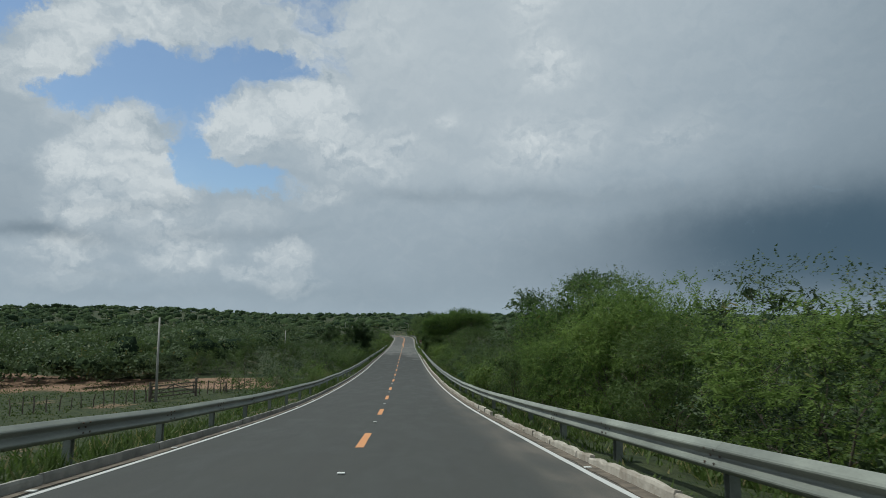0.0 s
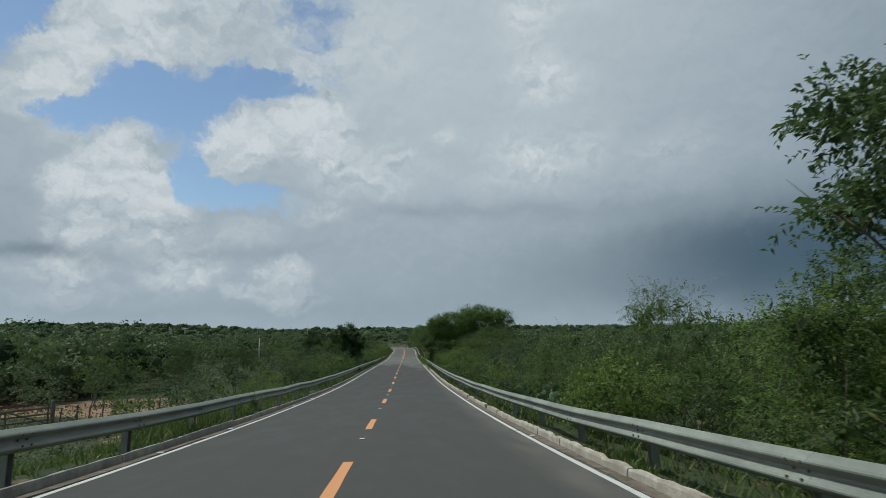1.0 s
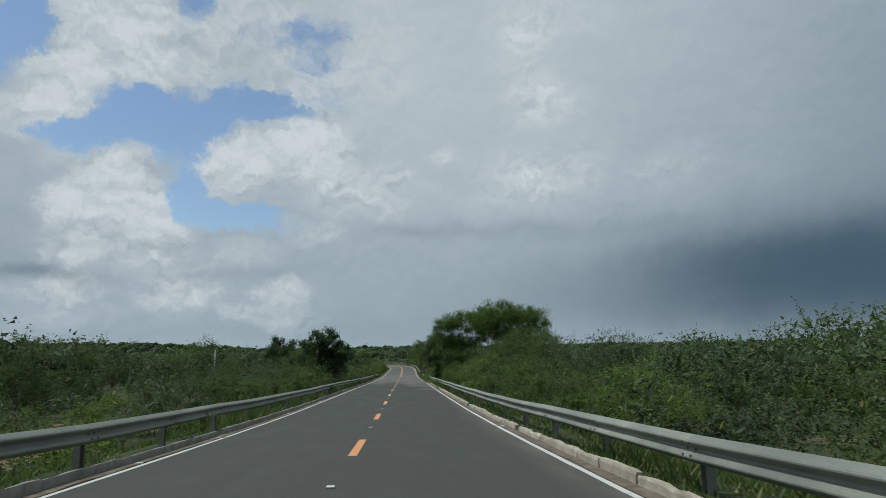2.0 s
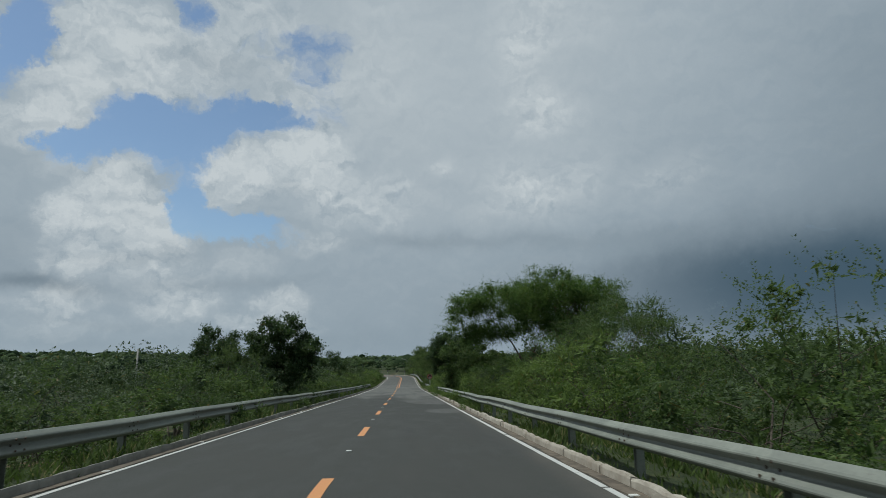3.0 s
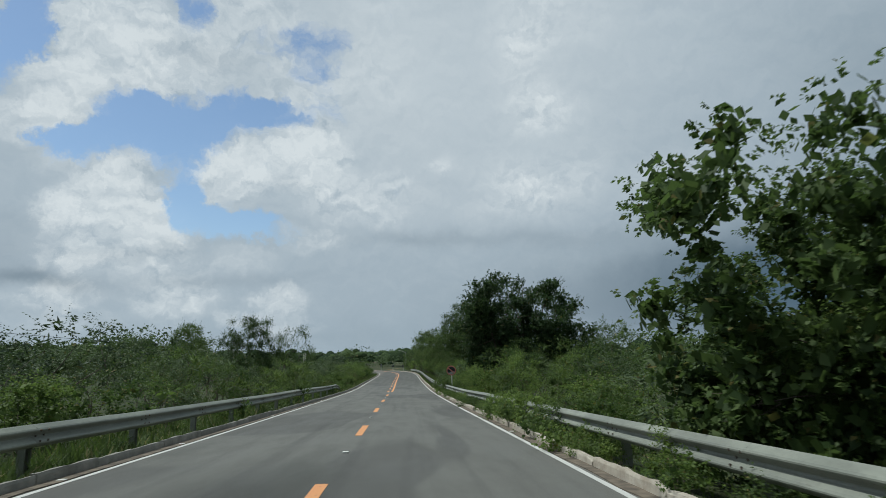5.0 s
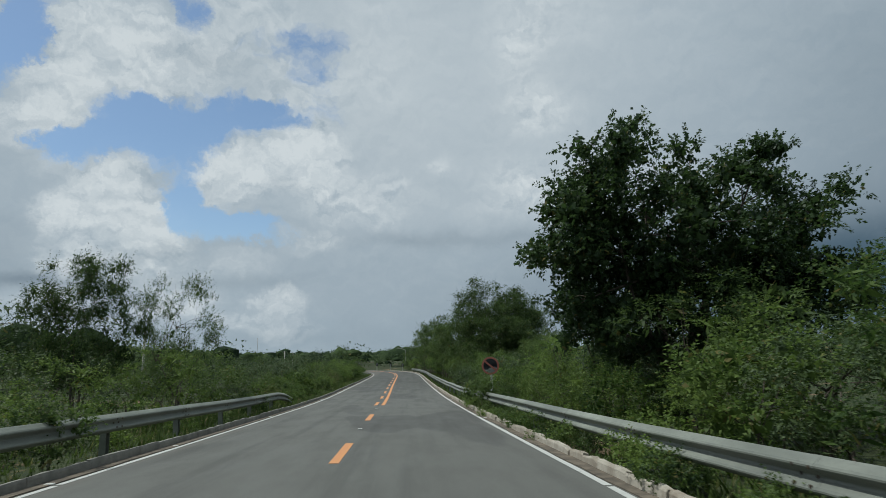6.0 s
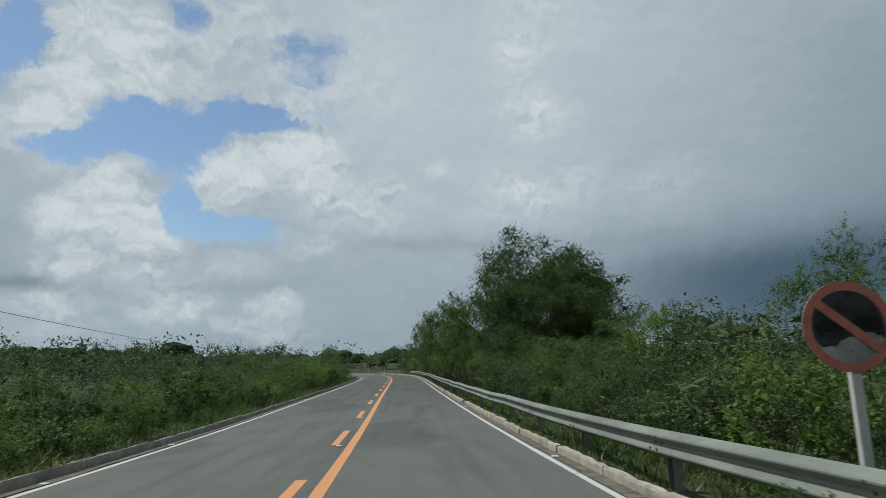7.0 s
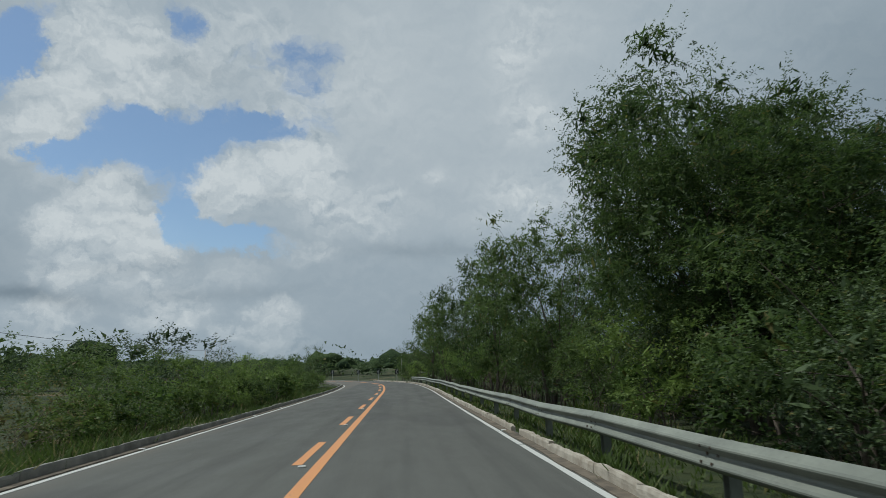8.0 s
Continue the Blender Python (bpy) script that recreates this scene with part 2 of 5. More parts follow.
def worn_paint(base, under):
    def f(g, pos, nt):
        n = g.noise(pos, 9.0, 6.0, 0.7)
        m = g.noise(pos, 60.0, 3.0, 0.6)
        w = g.math("MAXIMUM", g.ramp(n, 0.60, 0.70, 0.0, 0.75), g.ramp(m, 0.62, 0.72, 0.0, 0.5))
        return g.mix(w, base, under), None, m
    return f


def concrete_base(c1, c2, dirt):
    def f(g, pos, nt):
        a = g.noise(pos, 3.0, 6.0, 0.65)
        b = g.noise(pos, 30.0, 4.0, 0.6)
        r = rnd(nt)
        col = g.mix(g.ramp(a, 0.3, 0.75), c1, c2)
        col = g.mix(g.math("MULTIPLY", r, 0.35), col, dirt)
        col = g.mix(g.ramp(g.noise(pos, 1.3, 5.0, 0.7), 0.5, 0.72, 0.0, 0.7), col, dirt)
        return col, None, b
    return f


def galvanised_base(g, pos, nt):
    a = g.noise(g.scale(pos, (1, 0.35, 1)), 2.2, 5.0, 0.6)
    b = g.noise(pos, 26.0, 3.0, 0.6)
    d = g.noise(g.scale(pos, (1.0, 1.0, 6.0)), 7.0, 5.0, 0.7)
    r = rnd(nt)
    col = g.mix(g.ramp(a, 0.3, 0.75), (0.165, 0.178, 0.150), (0.280, 0.298, 0.250))
    col = g.mix(g.ramp(b, 0.45, 0.75, 0.0, 0.3), col, (0.10, 0.105, 0.095))
    col = g.mix(g.ramp(d, 0.58, 0.74, 0.0, 0.55), col, (0.10, 0.092, 0.074))
    col = g.mix(g.math("MULTIPLY", r, 0.3), col, (0.12, 0.125, 0.115))
    return col, g.ramp(a, 0.3, 0.7, 0.52, 0.70), b


def leaf_material(name, dark, light, dry=(0.16, 0.13, 0.04), dryness=0.04, trans=0.45, rough=0.6, patch=0.9):
    m = bpy.data.materials.new(name)
    m.use_nodes = True
    nt = m.node_tree
    nt.nodes.clear()
    g = G(nt)
    geo = nt.nodes.new("ShaderNodeNewGeometry")
    isl, pos = geo.outputs["Random Per Island"], geo.outputs["Position"]
    clump = g.noise(pos, patch, 3.0, 0.6)
    obr = rnd(nt)
    f = g.math("ADD", g.math("MULTIPLY", isl, 0.45), g.math("ADD", g.math("MULTIPLY", clump, 1.1), g.math("MULTIPLY", obr, 0.5)))
    col = g.mix(g.ramp(f, 0.5, 1.5), dark, light)
    col = g.mix(g.ramp(isl, 1.0 - dryness, 1.0 - dryness * 0.5, 0.0, 0.8), col, dry)
    b = nd(nt, "ShaderNodeBsdfPrincipled", Roughness=rough)
    b.inputs["Specular IOR Level"].default_value = 0.25
    t = nt.nodes.new("ShaderNodeBsdfTranslucent")
    mx = nd(nt, "ShaderNodeMixShader", Fac=trans)
    o = nt.nodes.new("ShaderNodeOutputMaterial")
    nt.links.new(col, b.inputs["Base Color"])
    bright = g.mix(0.3, col, (0.11, 0.18, 0.04))
    nt.links.new(bright, t.inputs["Color"])
    nt.links.new(b.outputs[0], mx.inputs[1])
    nt.links.new(t.outputs[0], mx.inputs[2])
    nt.links.new(mx.outputs[0], o.inputs["Surface"])
    return m


def bark_base(c1, c2):
    def f(g, pos, nt):
        a = g.noise(g.scale(pos, (1, 1, 0.25)), 16.0, 5.0, 0.65)
        return g.mix(g.ramp(a, 0.3, 0.7), c1, c2), None, a
    return f


def ground_base(g, pos, nt):
    a = g.noise(pos, 0.16, 6.0, 0.6)
    b = g.noise(pos, 2.1, 5.0, 0.65)
    c = g.noise(pos, 14.0, 4.0, 0.6)
    grass = g.mix(g.ramp(b, 0.3, 0.7), (0.018, 0.030, 0.010), (0.048, 0.058, 0.020))
    soil = g.mix(g.ramp(c, 0.3, 0.7), (0.17, 0.105, 0.065), (0.28, 0.18, 0.115))
    x, y, z = g.xyz(pos)
    # the bare earth of the farmyard and its track
    yard = g.math("MULTIPLY", g.ramp(g.math("ABSOLUTE", g.math("ADD", g.math("ADD", y, g.math("MULTIPLY", x, 0.16)), -66.0)), 3.0, 9.0, 1.0, 0.0), g.ramp(x, -11.0, -14.0))
    f = g.ramp(g.math("ADD", g.math("MULTIPLY", a, 0.7), g.math("ADD", g.math("MULTIPLY", b, 0.3), g.math("MULTIPLY", yard, 0.30))), 0.56, 0.68)
    return g.mix(f, grass, soil), None, c


def plain(c1, c2, sc=6.0):
    def f(g, pos, nt):
        a = g.noise(pos, sc, 5.0, 0.6)
        return g.mix(g.ramp(a, 0.3, 0.7), c1, c2), None, a
    return f


ASPHALT = material("worn_asphalt", asphalt_base, 0.82, bump=0.006)
LINE_WHITE = material("worn_white_road_paint", worn_paint((0.50, 0.50, 0.47), (0.17, 0.165, 0.155)), 0.65, bump=0.001)
LINE_YELLOW = material("worn_orange_road_paint", worn_paint((0.56, 0.255, 0.10), (0.22, 0.15, 0.10)), 0.65, bump=0.001)
STUD_WHITE = material("reflector_stud", plain((0.55, 0.55, 0.5), (0.7, 0.7, 0.66), 40.0), 0.4)
KERB_PALE = material("pale_limewashed_kerb", concrete_base((0.34, 0.305, 0.25), (0.56, 0.52, 0.44), (0.20, 0.155, 0.11)), 0.9, bump=0.012)
KERB_GREY = material("grey_kerb_concrete", concrete_base((0.19, 0.187, 0.165), (0.33, 0.32, 0.28), (0.11, 0.10, 0.085)), 0.9, bump=0.012)
GUTTER = material("gutter_sand", plain((0.075, 0.063, 0.05), (0.17, 0.14, 0.105), 5.0), 0.95, bump=0.01)
STEEL = material("galvanised_steel", galvanised_base, 0.5, metal=0.12, bump=0.0015, spec=0.35)
POST_STEEL = material("weathered_post_steel", galvanised_base, 0.6, metal=0.08, bump=0.002)
BOLT = material("rusty_bolt", plain((0.05, 0.045, 0.04), (0.12, 0.08, 0.05), 30.0), 0.6, metal=0.5)
GROUND = material("grass_and_red_earth", ground_base, 0.95, bump=0.05)
BARK = material("grey_brown_bark", bark_base((0.055, 0.043, 0.034), (0.15, 0.125, 0.10)), 0.9, bump=0.02)
BARK_PALE = material("pale_thorn_bark", bark_base((0.12, 0.10, 0.08), (0.27, 0.235, 0.19)), 0.9, bump=0.02)
BARK_RED = material("reddish_dead_bark", bark_base((0.06, 0.038, 0.028), (0.17, 0.105, 0.075)), 0.9, bump=0.02)
LEAF_ACACIA = leaf_material("acacia_leaf", (0.050, 0.102, 0.022), (0.235, 0.325, 0.080), trans=0.58)
LEAF_DARK = leaf_material("dark_broad_leaf", (0.016, 0.038, 0.014), (0.075, 0.118, 0.044), dryness=0.03, trans=0.38, rough=0.5)
LEAF_MID = leaf_material("scrub_leaf", (0.018, 0.040, 0.013), (0.118, 0.172, 0.050), dryness=0.05)
LEAF_LIGHT = leaf_material("bright_bush_leaf", (0.028, 0.062, 0.014), (0.175, 0.245, 0.056), dryness=0.05, trans=0.45)
# dark tone lifted: haze over the woodland is mixed into the leaf colour
LEAF_FAR = leaf_material("woodland_leaf", (0.024, 0.044, 0.022), (0.088, 0.125, 0.050), trans=0.25, patch=0.28)
LEAF_DRY = leaf_material("dry_scrub_leaf", (0.075, 0.075, 0.028), (0.15, 0.15, 0.055), dry=(0.20, 0.14, 0.07), dryness=0.25)


def crown_base(g, pos, nt):
    a = g.noise(pos, 0.35, 3.0, 0.5)
    b = g.noise(pos, 2.6, 5.0, 0.7)
    isl = nt.nodes.new("ShaderNodeNewGeometry").outputs["Random Per Island"]
    f = g.math("ADD", g.math("MULTIPLY", isl, 0.5), g.math("ADD", g.math("MULTIPLY", b, 0.75), g.math("MULTIPLY", a, 0.3)))
    # low contrast, with the haze of distance put into both tones
    return g.mix(g.ramp(f, 0.45, 1.15), (0.020, 0.036, 0.020), (0.075, 0.108, 0.046)), None, b


WOOD_CROWN = material("woodland_crown", crown_base, 0.95, bump=0.5, spec=0.05)
GRASS = leaf_material("verge_grass_blade", (0.030, 0.058, 0.011), (0.085, 0.125, 0.028), dry=(0.30, 0.25, 0.12), dryness=0.12, trans=0.35)
CACTUS = leaf_material("prickly_pear_pad", (0.075, 0.135, 0.06), (0.13, 0.20, 0.095), dryness=0.0, trans=0.0)
WOOD_POST = material("weathered_fence_wood", bark_base((0.07, 0.055, 0.042), (0.19, 0.16, 0.125)), 0.9, bump=0.02)
POLE_CONCRETE = material("pole_concrete", concrete_base((0.36, 0.345, 0.31), (0.46, 0.44, 0.40), (0.27, 0.25, 0.22)), 0.9, bump=0.004)
WIRE = material("dark_cable", plain((0.03, 0.03, 0.03), (0.05, 0.05, 0.05)), 0.6)
SIGN_RED = material("faded_red_sign", plain((0.42, 0.13, 0.095), (0.50, 0.19, 0.14), 9.0), 0.5)
SIGN_WHITE = material("grimy_sign_white", plain((0.20, 0.20, 0.19), (0.42, 0.42, 0.39), 3.0), 0.55)
SIGN_BLACK = material("sign_black", plain((0.018, 0.02, 0.022), (0.045, 0.047, 0.05), 8.0), 0.5)
POST_WHITE = material("white_painted_post", concrete_base((0.52, 0.51, 0.47), (0.68, 0.67, 0.62), (0.36, 0.34, 0.29)), 0.7)

# ---- plan of the road ----
KNOT_S = [-60, -20, 0, 10, 20, 30, 45, 60, 75, 90, 105, 120, 135, 150, 165, 180, 200, 220, 240, 270, 330]
KNOT_SLOPE = [-0.11, -0.1175, -0.1085, -0.0994, -0.0909, -0.0715, -0.0545, -0.0444, -0.0318, -0.0316, -0.0312, -0.0325, -0.0298, -0.0290, -0.0240, -0.0073, -0.0055, -0.0028, 0.0, 0.004, 0.0]
KNOT_HEAD = [-0.3, -0.22, 0.0, 0.22, 0.57, 0.74, 0.41, 0.455, 0.444, 0.32, 0.24, 0.21, 0.54, 0.30, 0.05, 0.35, 0.0, 0.0, 3.0, 30.0, 60.0]
DS = 0.5
S_GRID = np.arange(-60, 330, DS)
_sl = np.interp(S_GRID, KNOT_S, KNOT_SLOPE)
_hd = np.radians(np.interp(S_GRID, KNOT_S, KNOT_HEAD))
_mid = lambda a: (a[1:] + a[:-1]) / 2
ROAD_X = np.concatenate([[0], np.cumsum(-np.sin(_mid(_hd)) * DS)])
ROAD_Y = np.concatenate([[0], np.cumsum(np.cos(_mid(_hd)) * DS)])
ROAD_Z = np.concatenate([[0], np.cumsum(_mid(_sl) * DS)])
_i0 = int(60 / DS)
ROAD_X, ROAD_Y, ROAD_Z = ROAD_X - ROAD_X[_i0], ROAD_Y - ROAD_Y[_i0], ROAD_Z - ROAD_Z[_i0]
HALF = 3.28            # from the centre line to an edge line


def road_at(s, off=0.0, up=0.0):
    x, y, z = (np.interp(s, S_GRID, a) for a in (ROAD_X, ROAD_Y, ROAD_Z))
    h = np.interp(s, S_GRID, _hd)
    return Vector((x + off * math.cos(h), y + off * math.sin(h), z + up - 0.012 * abs(off)))


def heading(s):
    return float(np.interp(s, S_GRID, _hd))


def road_frame(s, off=0.0, up=0.0):
    """Pose on the road: y along it (with its slope), x to its right."""
    sl = math.atan(float(np.interp(s, KNOT_S, KNOT_SLOPE)))
    return Matrix.Translation(road_at(s, off, up)) @ Matrix.Rotation(heading(s), 4, "Z") @ Matrix.Rotation(sl, 4, "X")


def nearest_road(x, y):
    """s and signed distance of plan points from the centre line (arrays)."""
    x, y = np.atleast_1d(x).astype(float), np.atleast_1d(y).astype(float)
    s, d = np.empty_like(x), np.empty_like(x)
    for i in range(0, len(x), 4000):
        dx, dy = x[i:i + 4000, None] - ROAD_X[None, ::2], y[i:i + 4000, None] - ROAD_Y[None, ::2]
        j = np.argmin(dx * dx + dy * dy, axis=1) * 2
        r = np.arange(len(j))
        h = _hd[j]
        s[i:i + 4000] = S_GRID[j]
        d[i:i + 4000] = dx[r, j // 2] * np.cos(h) + dy[r, j // 2] * np.sin(h)
        far = np.sqrt(dx[r, j // 2] ** 2 + dy[r, j // 2] ** 2)
        d[i:i + 4000] = np.sign(d[i:i + 4000]) * np.maximum(np.abs(d[i:i + 4000]), far)
    return s, d


def wave(x, y, a, b, c):
    return np.sin(x * a + c) * np.cos(y * b - c * 1.7) + 0.5 * np.sin(x * a * 2.3 - y * b * 1.9 + c * 3)


def ground_z(x, y):
    """Height of the land."""
    x, y = np.atleast_1d(x).astype(float), np.atleast_1d(y).astype(float)
    s, d = nearest_road(x, y)
    rz = np.interp(s, S_GRID, ROAD_Z)
    ad = np.abs(d)
    yy = np.clip(y, -80, 330)
    nat = -5.7 - 0.0105 * yy + 0.35 * wave(x, y, 0.06, 0.05, 1.3)
    r = np.hypot(x, y - 60)
    nat = nat + 4.4 * np.clip((r - 190) / 330, 0, 1) ** 1.3 - 4.0 * np.clip((r - 900) / 2500, 0, 1)
    ang = np.degrees(np.arctan2(x, np.maximum(y, 1)))
    hill = np.clip((-12 - ang) / 22, 0, 1) * np.clip((r - 240) / 330, 0, 1) * np.clip(1.6 - r / 1500, 0, 1) * (y > -50)
    nat = nat + hill * (20.0 + 2.5 * wave(x, y, 0.013, 0.011, 0.4))
    shelf = rz - 0.10 - 0.05 * np.clip(ad - 3.9, 0, 2) + 0.05 * wave(x, y, 0.9, 0.7, 2.0) * np.clip(ad - 3.8, 0, 1)
    foot = 4.8 + np.maximum(0.0, shelf - nat) * 1.5
    nat = np.minimum(nat, rz - 0.25 + np.clip(ad - 14, 0, 400) * 0.03)
    t = np.clip((ad - 4.8) / np.maximum(foot - 4.8 + 1.2, 0.5), 0, 1)
    t = t * t * (3 - 2 * t)
    z = shelf * (1 - t) + nat * t
    return np.where(ad < 3.75, rz - 0.30, z)


def gz(x, y):
    return float(ground_z(x, y)[0])


# ---- mesh helpers ----
def mesh_from(name, verts, faces, mat, smooth=False):
    me = bpy.data.meshes.new(name)
    me.from_pydata([tuple(v) for v in verts], [], faces)
    me.materials.append(mat)
    if smooth:
        me.polygons.foreach_set("use_smooth", [True] * len(me.polygons))
    me.update()
    return me


def quads_mesh(name, pts, mat):
    """pts: (n, 4, 3) array of loose quads."""
    n = len(pts)
    me = bpy.data.meshes.new(name)
    me.vertices.add(n * 4)
    me.vertices.foreach_set("co", np.ascontiguousarray(pts, dtype=np.float32).ravel())
    me.loops.add(n * 4)
    me.loops.foreach_set("vertex_index", np.arange(n * 4, dtype=np.int32))
    me.polygons.add(n)
    me.polygons.foreach_set("loop_start", np.arange(0, n * 4, 4, dtype=np.int32))
    me.polygons.foreach_set("loop_total", np.full(n, 4, dtype=np.int32))
    me.materials.append(mat)
    me.update(calc_edges=True)
    return me


def part(name, data, parent, label="", m=None):
    """Links a mesh (or a bmesh with its material as a pair) as one object under a thing or part."""
    ob = new(name, data)
    ob.parent = parent
    if m is not None:
        ob.matrix_basis = m
    if label:
        ob["label"] = label
    return ob


def bm_mesh(name, bm, mat, smooth=False):
    me = bpy.data.meshes.new(name)
    bm.normal_update()
    bm.to_mesh(me)
    bm.free()
    me.materials.append(mat)
    if smooth:
        me.polygons.foreach_set("use_smooth", [True] * len(me.polygons))
    return me


def box_bm(sx, sy, sz, bevel=0.0, at=(0, 0, 0), bm=None):
    bm = bm or bmesh.new()
    r = bmesh.ops.create_cube(bm, size=1.0, matrix=Matrix.Translation(at) @ Matrix.Diagonal((sx, sy, sz, 1)))
    if bevel:
        es = list({e for v in r["verts"] for e in v.link_edges})
        bmesh.ops.bevel(bm, geom=es, offset=bevel, segments=2, affect="EDGES", profile=0.5)
    return bm


def cyl_bm(r1, r2, h, n=10, at=(0, 0, 0), bm=None, rot=None):
    bm = bm or bmesh.new()
    m = Matrix.Translation(at) @ (rot or Matrix.Identity(4)) @ Matrix.Translation((0, 0, h / 2))
    bmesh.ops.create_cone(bm, cap_ends=True, segments=n, radius1=r1, radius2=r2, depth=h, matrix=m)
    return bm


def tube(path, radii, sides=6):
    """Verts and faces of a tapered tube along a list of points."""
    verts, faces = [], []
    for i, p in enumerate(path):
        d = (Vector(path[min(i + 1, len(path) - 1)]) - Vector(path[max(i - 1, 0)]))
        d = d.normalized() if d.length > 1e-6 else Vector((0, 0, 1))
        a = d.cross(Vector((0.31, 0.93, 0.2))).normalized()
        b = d.cross(a)
        for k in range(sides):
            t = 2 * math.pi * k / sides
            verts.append(Vector(p) + (a * math.cos(t) + b * math.sin(t)) * radii[i])
    for i in range(len(path) - 1):
        for k in range(sides):
            k2 = (k + 1) % sides
            faces.append((i * sides + k, i * sides + k2, (i + 1) * sides + k2, (i + 1) * sides + k))
    faces.append(tuple(range((len(path) - 1) * sides, len(path) * sides)))
    return verts, faces


def tubes_mesh(name, parts, mat):
    V, F = [], []
    for v, f in parts:
        o = len(V)
        V += v
        F += [tuple(i + o for i in q) for q in f]
    return mesh_from(name, V, F, mat, smooth=True)


def strip_mesh(name, s0, s1, o0, o1, up, mat, step=1.0, thick=0.0, wobble=0.0, rng=None):
    """A strip along the road between two offsets, with turned-down edges."""
    ss = np.linspace(s0, s1, max(2, int(round((s1 - s0) / step)) + 1))
    V, F = [], []
    for s in ss:
        w0 = rng.uniform(-wobble, wobble) if rng else 0
        w1 = rng.uniform(-wobble, wobble) if rng else 0
        V += [road_at(s, o0 + w0, up - thick), road_at(s, o0 + w0, up), road_at(s, o1 + w1, up), road_at(s, o1 + w1, up - thick)]
    for i in range(len(ss) - 1):
        for k in ((0, 1, 2) if thick else (1,)):
            F.append((4 * i + k, 4 * i + k + 1, 4 * i + k + 5, 4 * i + k + 4))
    if thick:
        F += [(3, 2, 1, 0), tuple(4 * (len(ss) - 1) + k for k in range(4))]
    return mesh_from(name, V, F, mat)


# ---- ground ----
def build_ground():
    xs = np.unique(np.concatenate([np.arange(-24, 24.1, 0.75), np.arange(-60, 60.1, 3), np.arange(-200, 201, 12), np.sign(np.linspace(-1, 1, 41)) * np.abs(np.linspace(-1, 1, 41)) ** 2 * 3200]))
    ys = np.unique(np.concatenate([np.arange(-30, 262, 1.5), np.arange(-120, 420, 10), np.linspace(420, 1200, 28), np.linspace(1200, 3400, 12), np.linspace(-1600, -120, 8)]))
    X, Y = np.meshgrid(xs, ys)
    Z = ground_z(X.ravel(), Y.ravel())
    nx, ny = len(xs), len(ys)
    V = np.stack([X.ravel(), Y.ravel(), Z], 1)
    F = [(j * nx + i, j * nx + i + 1, (j + 1) * nx + i + 1, (j + 1) * nx + i) for j in range(ny - 1) for i in range(nx - 1)]
    ob = new("ground", mesh_from("ground", V.tolist(), F, GROUND, smooth=True))
    return tagged(ob, "scrubland of rough grass and red earth", "ground", kind="structure")


ground = build_ground()


# ---- carriageway ----
def build_road():
    rng = random.Random(3)
    ss = np.arange(-40, 326, 1.0)
    offs = [-3.62, -3.3, -1.6, 0.0, 1.6, 3.3, 3.62]
    V, F = [], []
    n = len(offs) + 2
    for s in ss:
        V.append(road_at(s, offs[0], -0.35))
        V += [road_at(s, o) for o in offs]
        V.append(road_at(s, offs[-1], -0.35))
    for i in range(len(ss) - 1):
        F += [(i * n + k, i * n + k + 1, (i + 1) * n + k + 1, (i + 1) * n + k) for k in range(n - 1)]
    road = tagged(new("road", mesh_from("road", V, F, ASPHALT)), "two-lane grey asphalt road with worn, patched surface", "road", kind="structure")
    for side, name in ((-1, "left"), (1, "right")):
        r2 = random.Random(8 + side)
        s = -38.0
        while s < 318:
            ln = r2.uniform(7, 16)
            part("edge_line", strip_mesh("edge_line", s, min(s + ln, 320), side * HALF - 0.045, side * HALF + 0.045, 0.004, LINE_WHITE, 0.8, 0.006, 0.006, r2), road, "worn white painted edge line")
            s += ln + (r2.uniform(0.0, 0.12))
    # broken centre line, then a broken line beside an unbroken one
    s0 = DASH_0
    for k in range(-5, 17):
        c = s0 + 9.0 * k - (1.0 if k == 3 else 0.0)
        part("centre_dash", strip_mesh("centre_dash", c - 1.4, c + 1.4, -0.075, 0.075, 0.004, LINE_YELLOW, 0.7, 0.006, 0.004, rng), road, "worn orange centre dash")
    d0 = s0 + 9.0 * 17
    for k in range(0, 22):
        c = d0 + 6.75 * k
        part("centre_dash", strip_mesh("centre_dash", c - 1.45, c + 1.45, -0.235, -0.095, 0.004, LINE_YELLOW, 0.7, 0.006, 0.004, rng), road, "worn orange centre dash")
    s = d0 - 1.45
    while s < 318:
        part("centre_line", strip_mesh("centre_line", s, s + 12, 0.075, 0.225, 0.004, LINE_YELLOW, 0.8, 0.006, 0.004, rng), road, "unbroken orange centre line")
        s += 12.02
    # reflector studs
    bm = box_bm(0.10, 0.09, 0.02, 0.006)
    stud = bm_mesh("stud", bm, STUD_WHITE)
    for k in range(-4, 17):
        part("reflector_stud", stud, road, "white road reflector stud", road_frame(s0 + 9.0 * k + 4.5, 0.0, 0.012))
    for k in range(0, 22):
        part("reflector_stud", stud, road, "white road reflector stud", road_frame(d0 + 6.75 * k - 1.7, -0.06, 0.012))
    for k in range(-4, 60):
        if k % 5 != 3:
            part("reflector_stud", stud, road, "white road reflector stud", road_frame(7.6 + 4.45 * k, -HALF - 0.12, 0.012))
        if k % 3 == 0:
            part("reflector_stud", stud, road, "white road reflector stud", road_frame(9.0 + 4.45 * k, HALF + 0.12, 0.012))
    return road


DASH_0 = 12.92
road = build_road()


